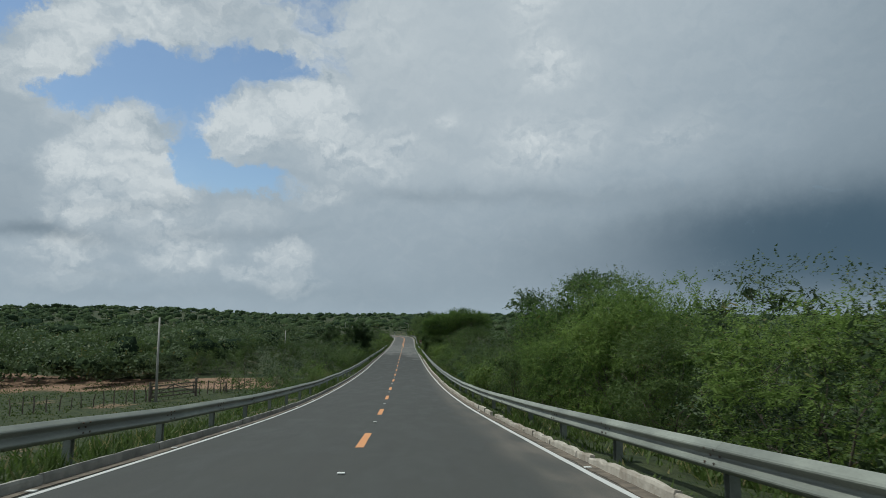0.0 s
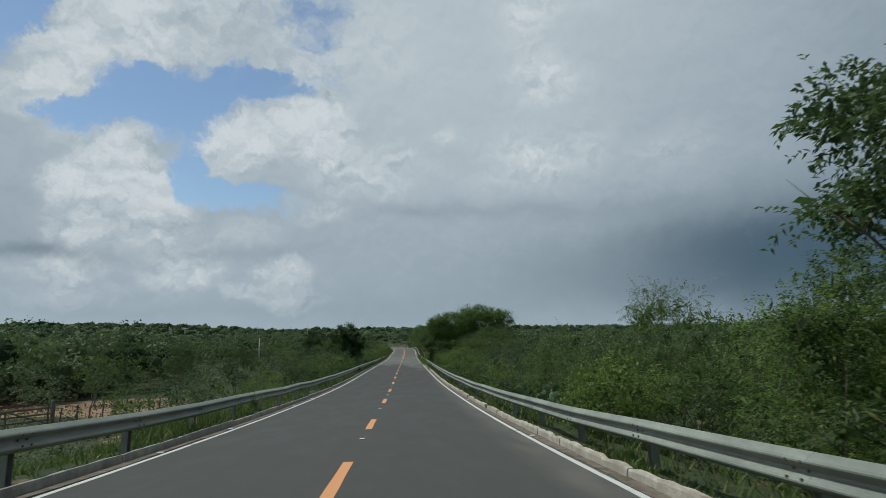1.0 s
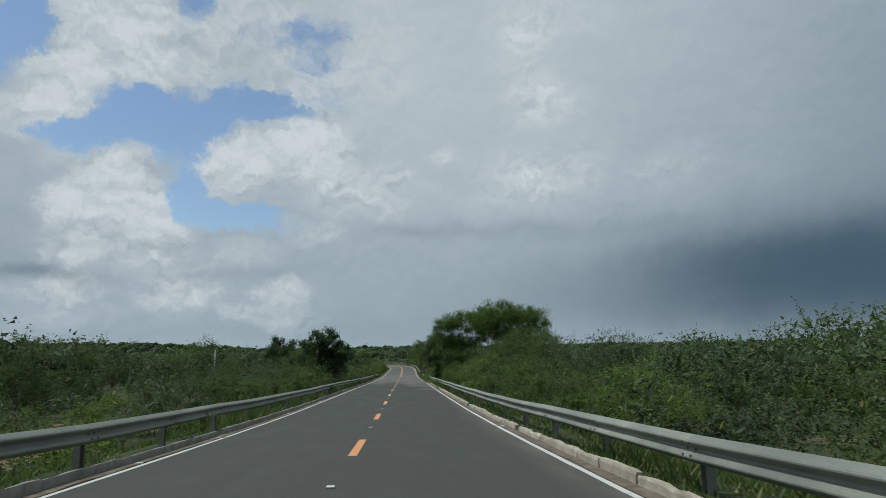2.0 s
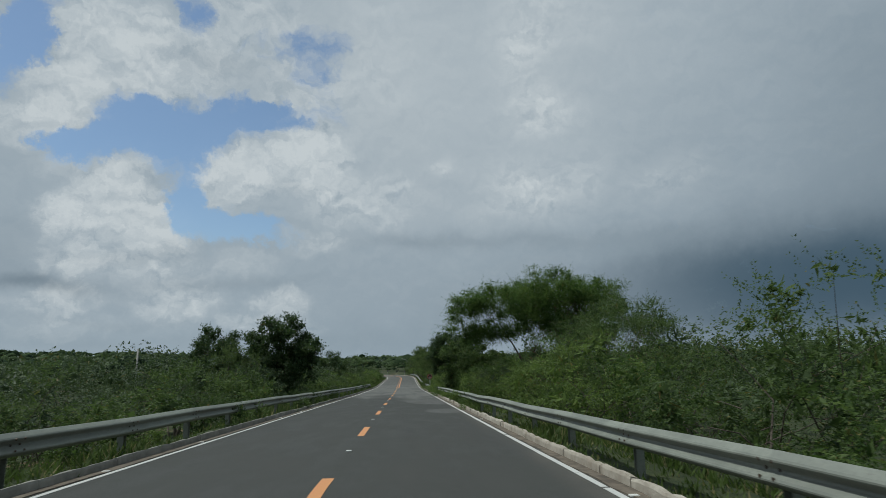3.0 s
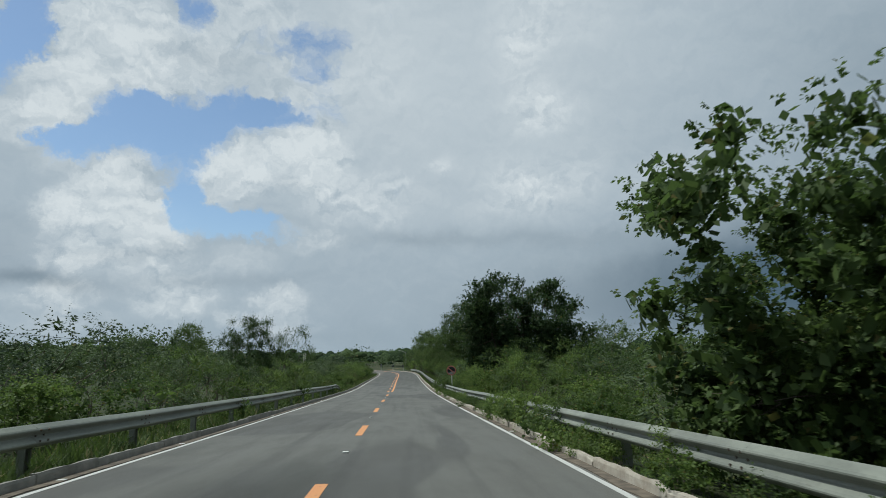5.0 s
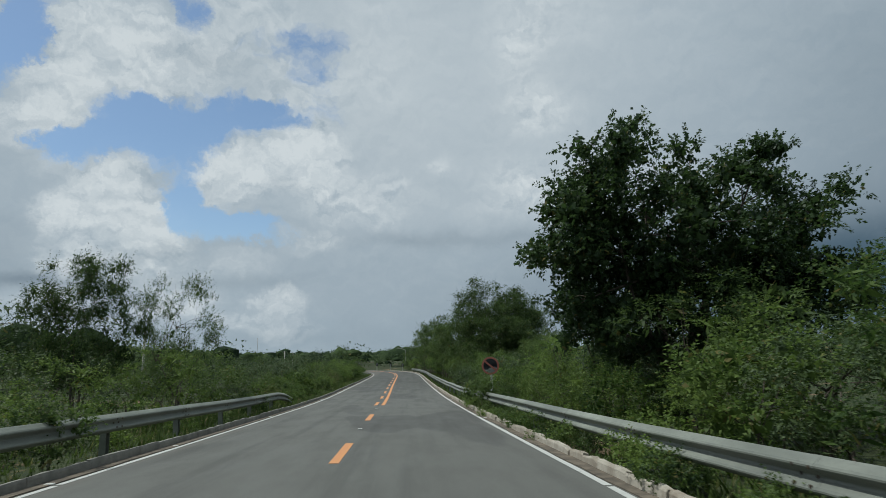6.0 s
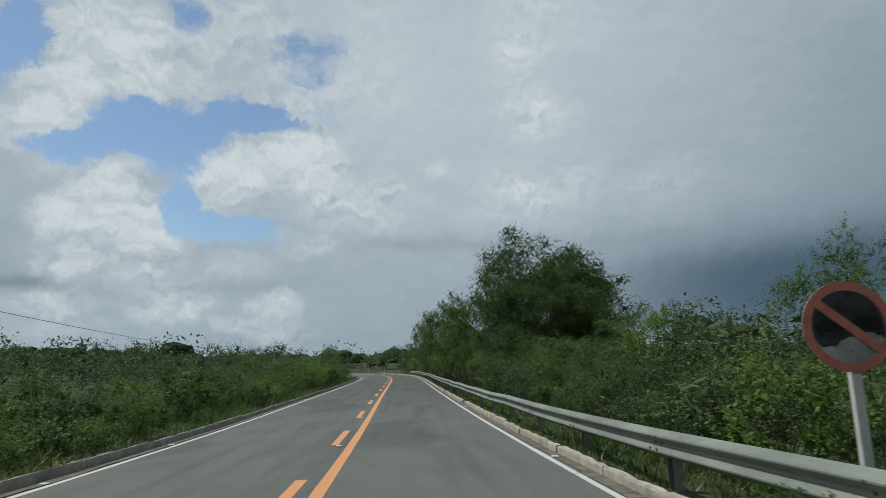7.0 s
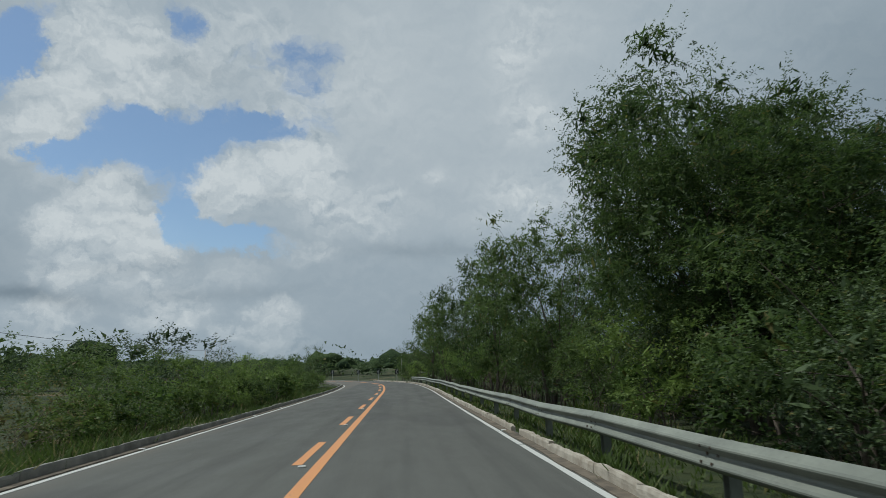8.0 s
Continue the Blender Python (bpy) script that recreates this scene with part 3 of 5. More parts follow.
# ---- kerbs and gutters ----
def kerb_piece(rng, length, h, w, mat, rough):
    """A cast kerb block, its upper edge chipped and worn."""
    n = max(3, int(length / 0.22))
    V, F = [], []
    for i in range(n + 1):
        y = length * i / n
        e = 1.0 if 0 < i < n else 1 - rough * rng.uniform(0.1, 1.0)
        hh = h * e * (1 - rough * rng.random() ** 3)
        c = rng.uniform(0.18, 0.18 + 0.3 * rough) * w
        j = rng.uniform(-0.02, 0.02) * rough
        V += [(j, y, -0.18), (j + 0.01, y, hh * 0.72), (j + c, y, hh), (w * 0.9 + j, y, hh - rng.random() * 0.02), (w + j, y, -0.18)]
    for i in range(n):
        F += [(5 * i + k, 5 * i + k + 1, 5 * i + k + 6, 5 * i + k + 5) for k in range(4)]
    F += [(4, 3, 2, 1, 0), tuple(5 * n + k for k in range(5))]
    return mesh_from("kerb_block", V, F, mat)


def build_kerbs():
    for side in (-1, 1):
        rng = random.Random(20 + side)
        LENS = (1.6, 1.9, 2.2, 2.6, 3.0, 3.6) if side < 0 else (0.7, 0.9, 1.1, 1.4, 1.9, 2.3)
        name = "kerb_left" if side < 0 else "kerb_right"
        label = "grey concrete kerb, stained, with gaps" if side < 0 else "pale broken concrete kerb with chipped edges"
        root = tagged(new(name), label, "kerb", kind="structure")
        gut = strip_mesh("gutter", -40, 320, side * 3.36 if side > 0 else -3.56, 3.56 if side > 0 else side * 3.36, 0.014, GUTTER, 0.7, 0.02, 0.035, rng)
        part("gutter", gut, root, "gutter strip of sand and litter")
        mat = KERB_GREY if side < 0 else KERB_PALE
        rough = 0.06 if side < 0 else 0.3
        h = 0.125 if side < 0 else 0.13
        pool = [kerb_piece(rng, ln, h * rng.uniform(0.95, 1.05), 0.11, mat, rough * rng.uniform(0.5, 1.2)) for ln in LENS for _ in range(5)]
        lens = [ln for ln in LENS for _ in range(5)]
        s = -30.0
        while s < 262:
            k = rng.randrange(len(pool))
            m = road_frame(s, side * 3.53, 0.02)
            if side < 0:
                m = road_frame(s + lens[k], side * 3.53, 0.02) @ Matrix.Rotation(math.pi, 4, "Z")
            m = m @ pose(rng.uniform(-0.02, 0.02) * rough * 3, 0, rng.uniform(-0.02, 0.006), 0, rng.uniform(-8, 8) * rough, rng.uniform(-1.5, 1.5) * rough)
            part("kerb_block", pool[k], root, "", m)
            gap = rng.uniform(0.005, 0.03)
            if rng.random() < (0.04 if side < 0 else 0.10):
                gap = rng.uniform(0.25, 0.9)
            s += lens[k] + gap


# ---- guard rails ----
BEAM = [(0.0, 0.0), (0.010, 0.004), (0.070, 0.040), (0.083, 0.056), (0.083, 0.070), (0.070, 0.090), (0.016, 0.138), (0.008, 0.155), (0.016, 0.170), (0.070, 0.208), (0.083, 0.224), (0.083, 0.238), (0.070, 0.256), (0.012, 0.303), (0.0, 0.310)]
PITCH = 3.56


def beam_mesh(s, length, off, side, z0, z1, flare=0.0, drop=0.0):
    """W-beam between two stations; its lobes face the road."""
    n = 7
    V, F = [], []
    k = len(BEAM)
    for i in range(n):
        f = i / (n - 1)
        st = s + length * f
        o = off + side * flare * f * f
        up = z0 + (z1 - z0) * f - drop * f * f
        for d, z in BEAM:
            V.append(road_at(st, o - side * d, up + z))
        for d, z in reversed(BEAM):
            V.append(road_at(st, o - side * (d - 0.004), up + z))
    m = 2 * k
    for i in range(n - 1):
        for j in range(m):
            j2 = (j + 1) % m
            F.append((i * m + j, i * m + j2, (i + 1) * m + j2, (i + 1) * m + j))
    F += [tuple(range(m)), tuple((n - 1) * m + j for j in range(m))]
    return mesh_from("beam", V, F, STEEL, smooth=False)


def post_mesh():
    bm = bmesh.new()
    prof = [(-0.055, -0.07), (0.055, -0.07), (0.055, -0.062), (-0.047, -0.062), (-0.047, 0.062), (0.055, 0.062), (0.055, 0.07), (-0.055, 0.07)]
    lo = [bm.verts.new((x, y, -1.0)) for x, y in prof]
    hi = [bm.verts.new((x, y, 0.0)) for x, y in prof]
    bm.faces.new(lo[::-1])
    bm.faces.new(hi)
    for i in range(8):
        bm.faces.new((lo[i], lo[(i + 1) % 8], hi[(i + 1) % 8], hi[i]))
    return bm_mesh("post", bm, POST_STEEL)


def build_rail(s0, s1, side, seed, end_drop=False):
    rng = random.Random(seed)
    post = post_mesh()
    block = bm_mesh("spacer", box_bm(0.09, 0.11, 0.28, 0.012), POST_STEEL)
    bolt = bm_mesh("bolt", cyl_bm(0.016, 0.014, 0.014, 7, rot=Matrix.Rotation(math.radians(90), 4, "Y")), BOLT)
    off = side * 4.07
    n = int(round((s1 - s0) / PITCH))
    lift = 0.31 if side > 0 else 0.38
    z = lift + rng.uniform(-0.01, 0.01)
    for i in range(n):
        s = s0 + PITCH * i
        last = i == n - 1
        z2 = lift + rng.uniform(-0.022, 0.022)
        lab = "galvanised W-beam guard rail, dirty, on steel posts" + (", its end turned down" if last and end_drop else "")
        root = tagged(new("guard_rail"), lab, "guard rail", "guard rails along the road")
        root.matrix_world = Matrix.Translation(road_at(s, off))
        inv = root.matrix_world.inverted()
        b = part("beam", beam_mesh(s - 0.12, PITCH + (0.12 if not last else 0.3), off - side * 0.003 * (i % 2), side, z, z2, 0.03 if last and end_drop else 0.0, 0.30 if last and end_drop else 0.0), root, "ribbed W-profile steel beam")
        b.matrix_basis = inv
        pm = road_frame(s + 0.05, off + side * 0.15, z + 0.27)
        rot = Matrix.Rotation(math.pi if side > 0 else 0, 4, "Z")
        part("post", post, root, "steel channel post", inv @ pm @ rot @ pose(0, 0, 0, rng.uniform(-2, 2), rng.uniform(-2, 2), rng.uniform(-4, 4)))
        part("spacer", block, root, "", inv @ road_frame(s + 0.05, off + side * 0.055, z + 0.155))
        for dy in (-0.06, 0.14):
            for dz in (0.085, 0.155, 0.225):
                part("bolt", bolt, root, "", inv @ road_frame(s + dy, off - side * (0.022 if dz == 0.155 else 0.088), z + dz))
        z = z2


build_kerbs()
build_rail(-18.4, 250.0, 1, 1)
build_rail(-22.1, 166.6, -1, 3, True)


# ---- plants ----
def unit(v):
    return v / np.maximum(np.linalg.norm(v, axis=-1, keepdims=True), 1e-6)


def sprays(rs, clumps, n, per, length, leaf, width, up=0.25, droop=0.12, outward=1.0, scatter=0.55, feather=0.75, slim=False, squash=1.0):
    """Leafy twigs that grow out of the clumps (rows of x, y, z, radius): n twigs of per leaves. Returns (k, 4, 3) quads."""
    w = clumps[:, 3] ** 2
    c = clumps[rs.choice(len(clumps), n, p=w / w.sum())]
    d = unit(rs.normal(size=(n, 3)) * (1.0, 1.0, 0.8) + (0, 0, 0.18))
    org = c[:, :3] + d * (1.0, 1.0, squash) * (c[:, 3] * rs.uniform(0.25, 0.95, n) ** 0.7)[:, None]
    g = unit(d * outward + rs.normal(size=(n, 3)) * scatter + (0, 0, up))
    L = length * rs.uniform(0.55, 1.35, n)
    t = (np.arange(per) + 0.6) / per
    jit = rs.normal(size=(n, per, 3)) * 0.012
    base = org[:, None, :] + g[:, None, :] * (L[:, None] * t)[:, :, None] + jit
    base[:, :, 2] -= droop * L[:, None] * t ** 2
    side = unit(np.cross(g, rs.normal(size=(n, 3)) * 0.5 + (0, 0, 1)))
    sgn = np.where(np.arange(per) % 2 == 0, 1.0, -1.0)
    ld = unit(g[:, None, :] * feather + side[:, None, :] * sgn[None, :, None] + rs.normal(size=(n, per, 3)) * 0.33 - np.array((0, 0, droop)))
    nrm = unit(np.cross(ld, np.cross(g, side)[:, None, :] + 0 * ld) * 0 + rs.normal(size=(n, per, 3)) * 0.55 + np.array((0, 0, 1.0)))
    wd = unit(np.cross(ld, nrm))
    sz = rs.uniform(0.65, 1.25, (n, per, 1)) * (1.0 - 0.25 * t)[None, :, None]
    tip = base + ld * leaf * sz
    mid = base + ld * leaf * sz * 0.45
    fold = nrm * width * 0.18 * sz
    if slim:
        low = base + ld * leaf * sz * 0.22
        q = np.stack([low + wd * width * 0.5 * sz, tip - np.array((0, 0, 1)) * leaf * 0.12 * sz, low - wd * width * 0.5 * sz], axis=2)
        return q.reshape(-1, 3, 3)
    q = np.stack([base, mid + wd * width * 0.5 * sz + fold, tip - np.array((0, 0, 1)) * leaf * 0.12 * sz, mid - wd * width * 0.5 * sz + fold], axis=2)
    return q.reshape(-1, 4, 3)


def _ico(sub_):
    bm = bmesh.new()
    bmesh.ops.create_icosphere(bm, subdivisions=sub_, radius=1.0)
    v = np.array([p.co[:] for p in bm.verts])
    f = np.array([[p.index for p in t.verts] for t in bm.faces])
    bm.free()
    return v, f


ICO1, ICO2 = _ico(1), _ico(2)


def filler(rs, clumps, per, size, fat=0.36):
    """Leafy shoots packed inside the crown, which close it."""
    c = np.repeat(clumps, per, axis=0)
    n = len(c)
    d = unit(rs.normal(size=(n, 3)))
    p = c[:, :3] + d * (c[:, 3] * rs.uniform(0.0, 0.68, n))[:, None]
    u = unit(rs.normal(size=(n, 3)))
    v = unit(np.cross(u, rs.normal(size=(n, 3))))
    k = (rs.uniform(0.6, 1.25, n) * size)[:, None]
    return np.stack([p - u * k * 0.55, p + v * k * fat - u * k * 0.1, p + u * k * 0.55, p - v * k * fat + u * k * 0.1], axis=1)


def crown_mesh(name, leaves, fill, mat):
    """Loose leaves (triangles or quads) and packed inner shoots, as one mesh."""
    k = leaves.shape[1]
    n, m = len(leaves), len(fill)
    V = np.concatenate([leaves.reshape(-1, 3), fill.reshape(-1, 3)])
    me = bpy.data.meshes.new(name)
    me.vertices.add(len(V))
    me.vertices.foreach_set("co", np.ascontiguousarray(V, dtype=np.float32).ravel())
    me.loops.add(len(V))
    me.loops.foreach_set("vertex_index", np.arange(len(V), dtype=np.int32))
    me.polygons.add(n + m)
    me.polygons.foreach_set("loop_start", np.concatenate([np.arange(n) * k, n * k + 4 * np.arange(m)]).astype(np.int32))
    me.polygons.foreach_set("loop_total", np.concatenate([np.full(n, k), np.full(m, 4)]).astype(np.int32))
    me.materials.append(mat)
    me.update(calc_edges=True)
    return me


def crown_clumps(rs, m, centre, radii, rmin, rmax, hollow=0.55, flat=0.0):
    d = unit(rs.normal(size=(m, 3)))
    r = rs.uniform(hollow, 1.0, m) ** 0.6
    p = np.array(centre) + d * r[:, None] * np.array(radii)
    if flat:
        p[:, 2] = np.maximum(p[:, 2], centre[2] - radii[2] * (1 - flat))
    return np.column_stack([p, rs.uniform(rmin, rmax, m)])


def limb_tubes(rng, clumps, stems, r0, fork, reach=26, wander=0.2, lean=(0, 0), sides=6, twigs=True):
    """Stems from the base, forking into limbs that reach into the clumps, with bare twigs."""
    out, tops = [], []
    for i in range(stems):
        a = 2 * math.pi * i / max(stems, 1) + rng.uniform(-0.5, 0.5)
        sp = 0.0 if stems == 1 else fork * rng.uniform(0.18, 0.45)
        top = Vector((math.cos(a) * sp + lean[0], math.sin(a) * sp + lean[1], fork * rng.uniform(0.85, 1.15)))
        b = Vector((math.cos(a) * 0.1 * (stems > 1), math.sin(a) * 0.1 * (stems > 1), -0.35))
        pts = [b]
        for f in (0.3, 0.6, 1.0):
            pts.append(b.lerp(top, f) + Vector((rng.uniform(-1, 1), rng.uniform(-1, 1), 0)) * wander * fork * 0.25)
        rr = r0 * (1.0 if stems == 1 else rng.uniform(0.55, 0.85))
        out.append(tube(pts, [rr * 1.25, rr, rr * 0.85, rr * 0.7], sides + 1))
        tops.append((pts[-1], rr * 0.7))
    for c in clumps[:reach]:
        c0 = Vector(c[:3])
        t, rr = min(tops, key=lambda q: (q[0] - c0).length + 2.0 * rng.random())
        if rng.random() < 0.5:
            tops.append((t.lerp(c0, 0.5) + Vector((rng.uniform(-1, 1), rng.uniform(-1, 1), rng.uniform(-0.6, 0.4))) * 0.35, rr * 0.55))
            t, rr = (t, rr) if rng.random() < 0.5 else (t, rr * 0.8)
        k1 = t.lerp(c0, 0.45) + Vector((rng.uniform(-1, 1), rng.uniform(-1, 1), rng.uniform(0, 1))) * wander * 2
        out.append(tube([t, t.lerp(k1, 0.5), k1, k1.lerp(c0, 0.6) + Vector((0, 0, 0.05)), c0], [rr * 0.75, rr * 0.6, rr * 0.42, rr * 0.26, rr * 0.1], sides - 1))
        for _ in range(2 if twigs else 0):
            e = c0 + Vector((rng.uniform(-1, 1), rng.uniform(-1, 1), rng.uniform(-0.3, 1))) * c[3]
            out.append(tube([k1.lerp(c0, 0.7), k1.lerp(e, 0.75), e], [rr * 0.2, rr * 0.13, rr * 0.04], 4))
    return out


KINDS = {}


def kind(name, seed, height, centre, radii, m, rmin, rmax, n, per, length, leaf, width, leaf_mat, stems=1, r0=0.12, fork=1.0, bark=None, lean=(0, 0), reach=26, fill=8, size=0.3, shoots=0.12, twigs=True, core=0.93, lobes=None, **kw):
    """Builds one pattern plant: a trunk mesh and a crown mesh, standing at the origin."""
    rs, rng = np.random.RandomState(seed), random.Random(seed)
    cl = crown_clumps(rs, m, centre, radii, rmin, rmax, kw.pop("hollow", 0.55), kw.pop("flat", 0.0))
    if lobes:                          # a crown of several rounded masses
        share = np.array([l[3] * l[4] + l[3] * l[5] for l in lobes])
        hollow = kw.pop("inside", 0.5)
        cl = np.concatenate([crown_clumps(rs, max(4, int(m * f)), l[:3], l[3:], rmin, rmax, hollow) for l, f in zip(lobes, share / share.sum())])
    q = sprays(rs, cl, n, per, length, leaf, width, **kw)
    if shoots:
        hi = cl[cl[:, 2] >= np.percentile(cl[:, 2], 60)]
        kw2 = dict(kw, up=1.1, scatter=0.5, droop=0.1)
        q = np.concatenate([q, sprays(rs, hi, int(n * shoots), per, length * 1.5, leaf, width, **kw2)])
    inner = cl if lobes else cl[np.linalg.norm((cl[:, :3] - np.array(centre)) / np.array(radii), axis=1) < core]
    packed = filler(rs, inner, fill, size * 1.35, 0.13) if kw.get("slim") and size < 0.2 else filler(rs, inner, fill, size)
    top = np.percentile(q[:, :, 2], 99.7)
    KINDS[name] = (tubes_mesh("trunk", limb_tubes(rng, cl[rs.permutation(len(cl))], stems, r0, fork, reach, lean=lean, twigs=twigs), bark or BARK), crown_mesh("crown", q, packed, leaf_mat), float(top))


ACACIA_MASSES = [(0.8, -1.0, 6.6, 2.9, 2.6, 1.7), (-2.2, -1.6, 6.2, 2.2, 2.0, 1.3), (-4.3, -2.3, 5.9, 1.2, 1.4, 0.9), (-3.9, -1.7, 4.5, 1.3, 1.2, 0.55), (-2.4, -1.6, 4.7, 1.6, 1.4, 0.6), (3.6, -0.4, 6.6, 2.5, 2.6, 1.6), (0.0, 1.4, 6.6, 2.4, 1.8, 1.2), (3.2, 0.4, 4.9, 2.4, 2.4, 1.2), (0.2, -1.2, 5.2, 1.8, 1.5, 0.9)]
DARK_MASSES = [(-1.3, 0.0, 5.5, 2.6, 3.0, 2.1), (1.9, 0.2, 5.4, 2.4, 2.8, 2.1), (-3.0, -0.3, 4.8, 1.5, 2.0, 1.0), (3.7, 0.6, 3.5, 1.7, 2.2, 1.5), (0.9, 0.5, 3.2, 2.8, 2.6, 1.9), (-1.9, 0.2, 2.7, 1.7, 2.0, 1.5)]
ROUND_MASSES = [(-0.2, 0.0, 4.7, 2.4, 2.6, 1.8), (1.9, -0.3, 4.2, 1.3, 1.6, 1.1), (-2.1, 0.2, 4.1, 1.4, 1.8, 1.2), (0.0, 0.0, 2.7, 2.2, 2.4, 1.5)]
DOME_MASSES = [(-1.2, 0.0, 2.9, 2.3, 2.6, 2.2), (1.4, 0.3, 2.3, 2.3, 2.6, 2.0), (0.2, -0.6, 1.4, 3.2, 2.6, 1.4)]
FEATHER_MASSES = [(-1.3, -0.4, 6.1, 1.7, 1.9, 1.5), (1.2, 0.3, 5.6, 1.8, 2.0, 1.6), (-2.2, -0.6, 4.3, 1.6, 2.0, 1.4), (2.3, 0.4, 4.2, 1.7, 2.0, 1.5), (0.0, 0.0, 3.0, 2.6, 2.6, 1.8)]
OPEN_MASSES = [(-0.9, 0.0, 5.7, 1.3, 1.6, 0.75), (1.3, 0.1, 6.4, 1.4, 1.6, 0.8), (0.2, 0.2, 4.7, 2.0, 1.8, 0.7), (-1.6, -0.2, 4.4, 0.9, 1.2, 0.6)]
kind("acacia", 11, 8.0, (0, 0, 5.2), (4.0, 4.6, 2.5), 330, 0.45, 0.85, 12500, 13, 0.36, 0.09, 0.034, LEAF_ACACIA, 5, 0.17, 1.7, lobes=ACACIA_MASSES, droop=0.30, up=0.05, reach=40, fill=130, size=0.14, slim=True, squash=0.62, inside=0.15, shoots=0.05)
kind("dense_tree", 12, 7.0, (0, 0, 4.1), (3.5, 3.7, 2.6), 230, 0.5, 0.85, 7200, 9, 0.22, 0.115, 0.075, LEAF_DARK, 2, 0.26, 1.6, lobes=DARK_MASSES, reach=26, up=0.25, fill=120, size=0.17, shoots=0.05, squash=0.75, inside=0.3)
kind("bare_tree", 21, 6.0, (0, 0, 3.4), (2.3, 2.2, 2.3), 60, 0.5, 0.9, 90, 7, 0.3, 0.08, 0.035, LEAF_DRY, 7, 0.2, 1.0, BARK_RED, reach=60, up=0.2, fill=2, size=0.16, shoots=0.0)
kind("dense_tree_b", 13, 6.5, (0, 0, 3.8), (3.2, 3.2, 2.5), 150, 0.42, 0.75, 4200, 8, 0.24, 0.12, 0.075, LEAF_DARK, 2, 0.17, 1.4, lobes=ROUND_MASSES, reach=26, up=0.25, fill=70, size=0.2, shoots=0.08, squash=0.7, inside=0.3)
kind("vine_dome", 14, 5.5, (0, 0, 2.2), (3.6, 3.6, 2.6), 330, 0.45, 0.75, 6800, 8, 0.16, 0.085, 0.06, LEAF_MID, 3, 0.12, 1.0, lobes=DOME_MASSES, inside=0.25, reach=12, up=0.2, droop=0.3, fill=80, size=0.18, shoots=0.03, squash=0.7)
kind("thorn_tree", 15, 6.0, (0, 0, 4.0), (2.7, 2.7, 1.9), 38, 0.4, 0.7, 1150, 12, 0.36, 0.105, 0.05, LEAF_MID, 3, 0.10, 1.4, BARK, reach=26, droop=0.1, up=0.35, fill=22, size=0.17, shoots=0.12, slim=True, squash=0.6)
kind("thorn_tree_b", 16, 6.0, (0, 0, 3.7), (2.5, 2.8, 2.2), 50, 0.45, 0.75, 1100, 12, 0.36, 0.105, 0.05, LEAF_MID, 4, 0.09, 1.1, reach=22, droop=0.15, up=0.35, fill=30, size=0.17, shoots=0.1, slim=True, squash=0.6)
kind("dark_thorn", 19, 7.0, (0, 0, 4.6), (2.6, 2.9, 2.3), 46, 0.4, 0.7, 1300, 9, 0.30, 0.125, 0.06, LEAF_DARK, 2, 0.12, 2.6, lobes=OPEN_MASSES, reach=34, droop=0.25, up=0.1, fill=10, size=0.18, shoots=0.06, squash=0.55, inside=0.1)
kind("feather_tree", 17, 8.0, (0, 0, 4.6), (3.1, 3.3, 3.2), 130, 0.5, 0.85, 4300, 14, 0.36, 0.10, 0.04, LEAF_MID, 4, 0.13, 1.6, lobes=FEATHER_MASSES, reach=34, droop=0.35, up=0.12, fill=60, size=0.17, slim=True, squash=0.6, inside=0.2, shoots=0.06)
kind("feather_tree_b", 18, 7.0, (0, 0, 3.8), (2.8, 3.1, 2.9), 120, 0.5, 0.85, 3400, 14, 0.36, 0.10, 0.04, LEAF_MID, 4, 0.12, 1.4, lobes=[(-l[0], l[1], l[2] * 0.92, *l[3:]) for l in FEATHER_MASSES], reach=30, droop=0.35, up=0.12, fill=60, size=0.17, slim=True, squash=0.6, inside=0.2, shoots=0.06)
kind("feather_far", 20, 7.5, (0, 0, 4.2), (3.0, 3.1, 3.0), 90, 0.5, 0.85, 1100, 11, 0.42, 0.15, 0.065, LEAF_MID, 4, 0.12, 1.3, lobes=FEATHER_MASSES, reach=16, droop=0.3, up=0.15, fill=44, size=0.19, twigs=False, slim=True, squash=0.65, inside=0.2, shoots=0.06)
for i in range(3):
    kind("thicket_%d" % i, 30 + i, 3.4, (0, 0, 1.9), (1.35, 1.45, 1.35), 24, 0.32, 0.58, 440, 12, 0.30, 0.088, 0.040, (LEAF_ACACIA, LEAF_MID, LEAF_MID)[i], 3, 0.05, 0.8, reach=10, droop=0.25, up=0.2, fill=20, size=0.18, twigs=False, slim=True, squash=0.55, shoots=0.08)
for i in range(2):
    kind("mimosa_%d" % i, 35 + i, 5.0, (0, 0, 2.9), (2.0, 2.1, 2.0), 60, 0.42, 0.75, 1500, 13, 0.32, 0.085, 0.038, (LEAF_ACACIA, LEAF_MID)[i], 4, 0.07, 1.1, reach=18, droop=0.25, up=0.15, fill=44, size=0.15, slim=True, squash=0.6, shoots=0.07)
for i in range(3):
    kind("scrub_%d" % i, 40 + i, 2.6, (0, 0, 1.4), (1.1, 1.1, 1.0), 20, 0.28, 0.48, 300, 11, 0.25, 0.076, 0.040, (LEAF_MID, LEAF_FAR, LEAF_LIGHT)[i], 3, 0.04, 0.6, reach=8, droop=0.2, up=0.22, fill=16, size=0.17, twigs=False, slim=True, squash=0.55, shoots=0.08)
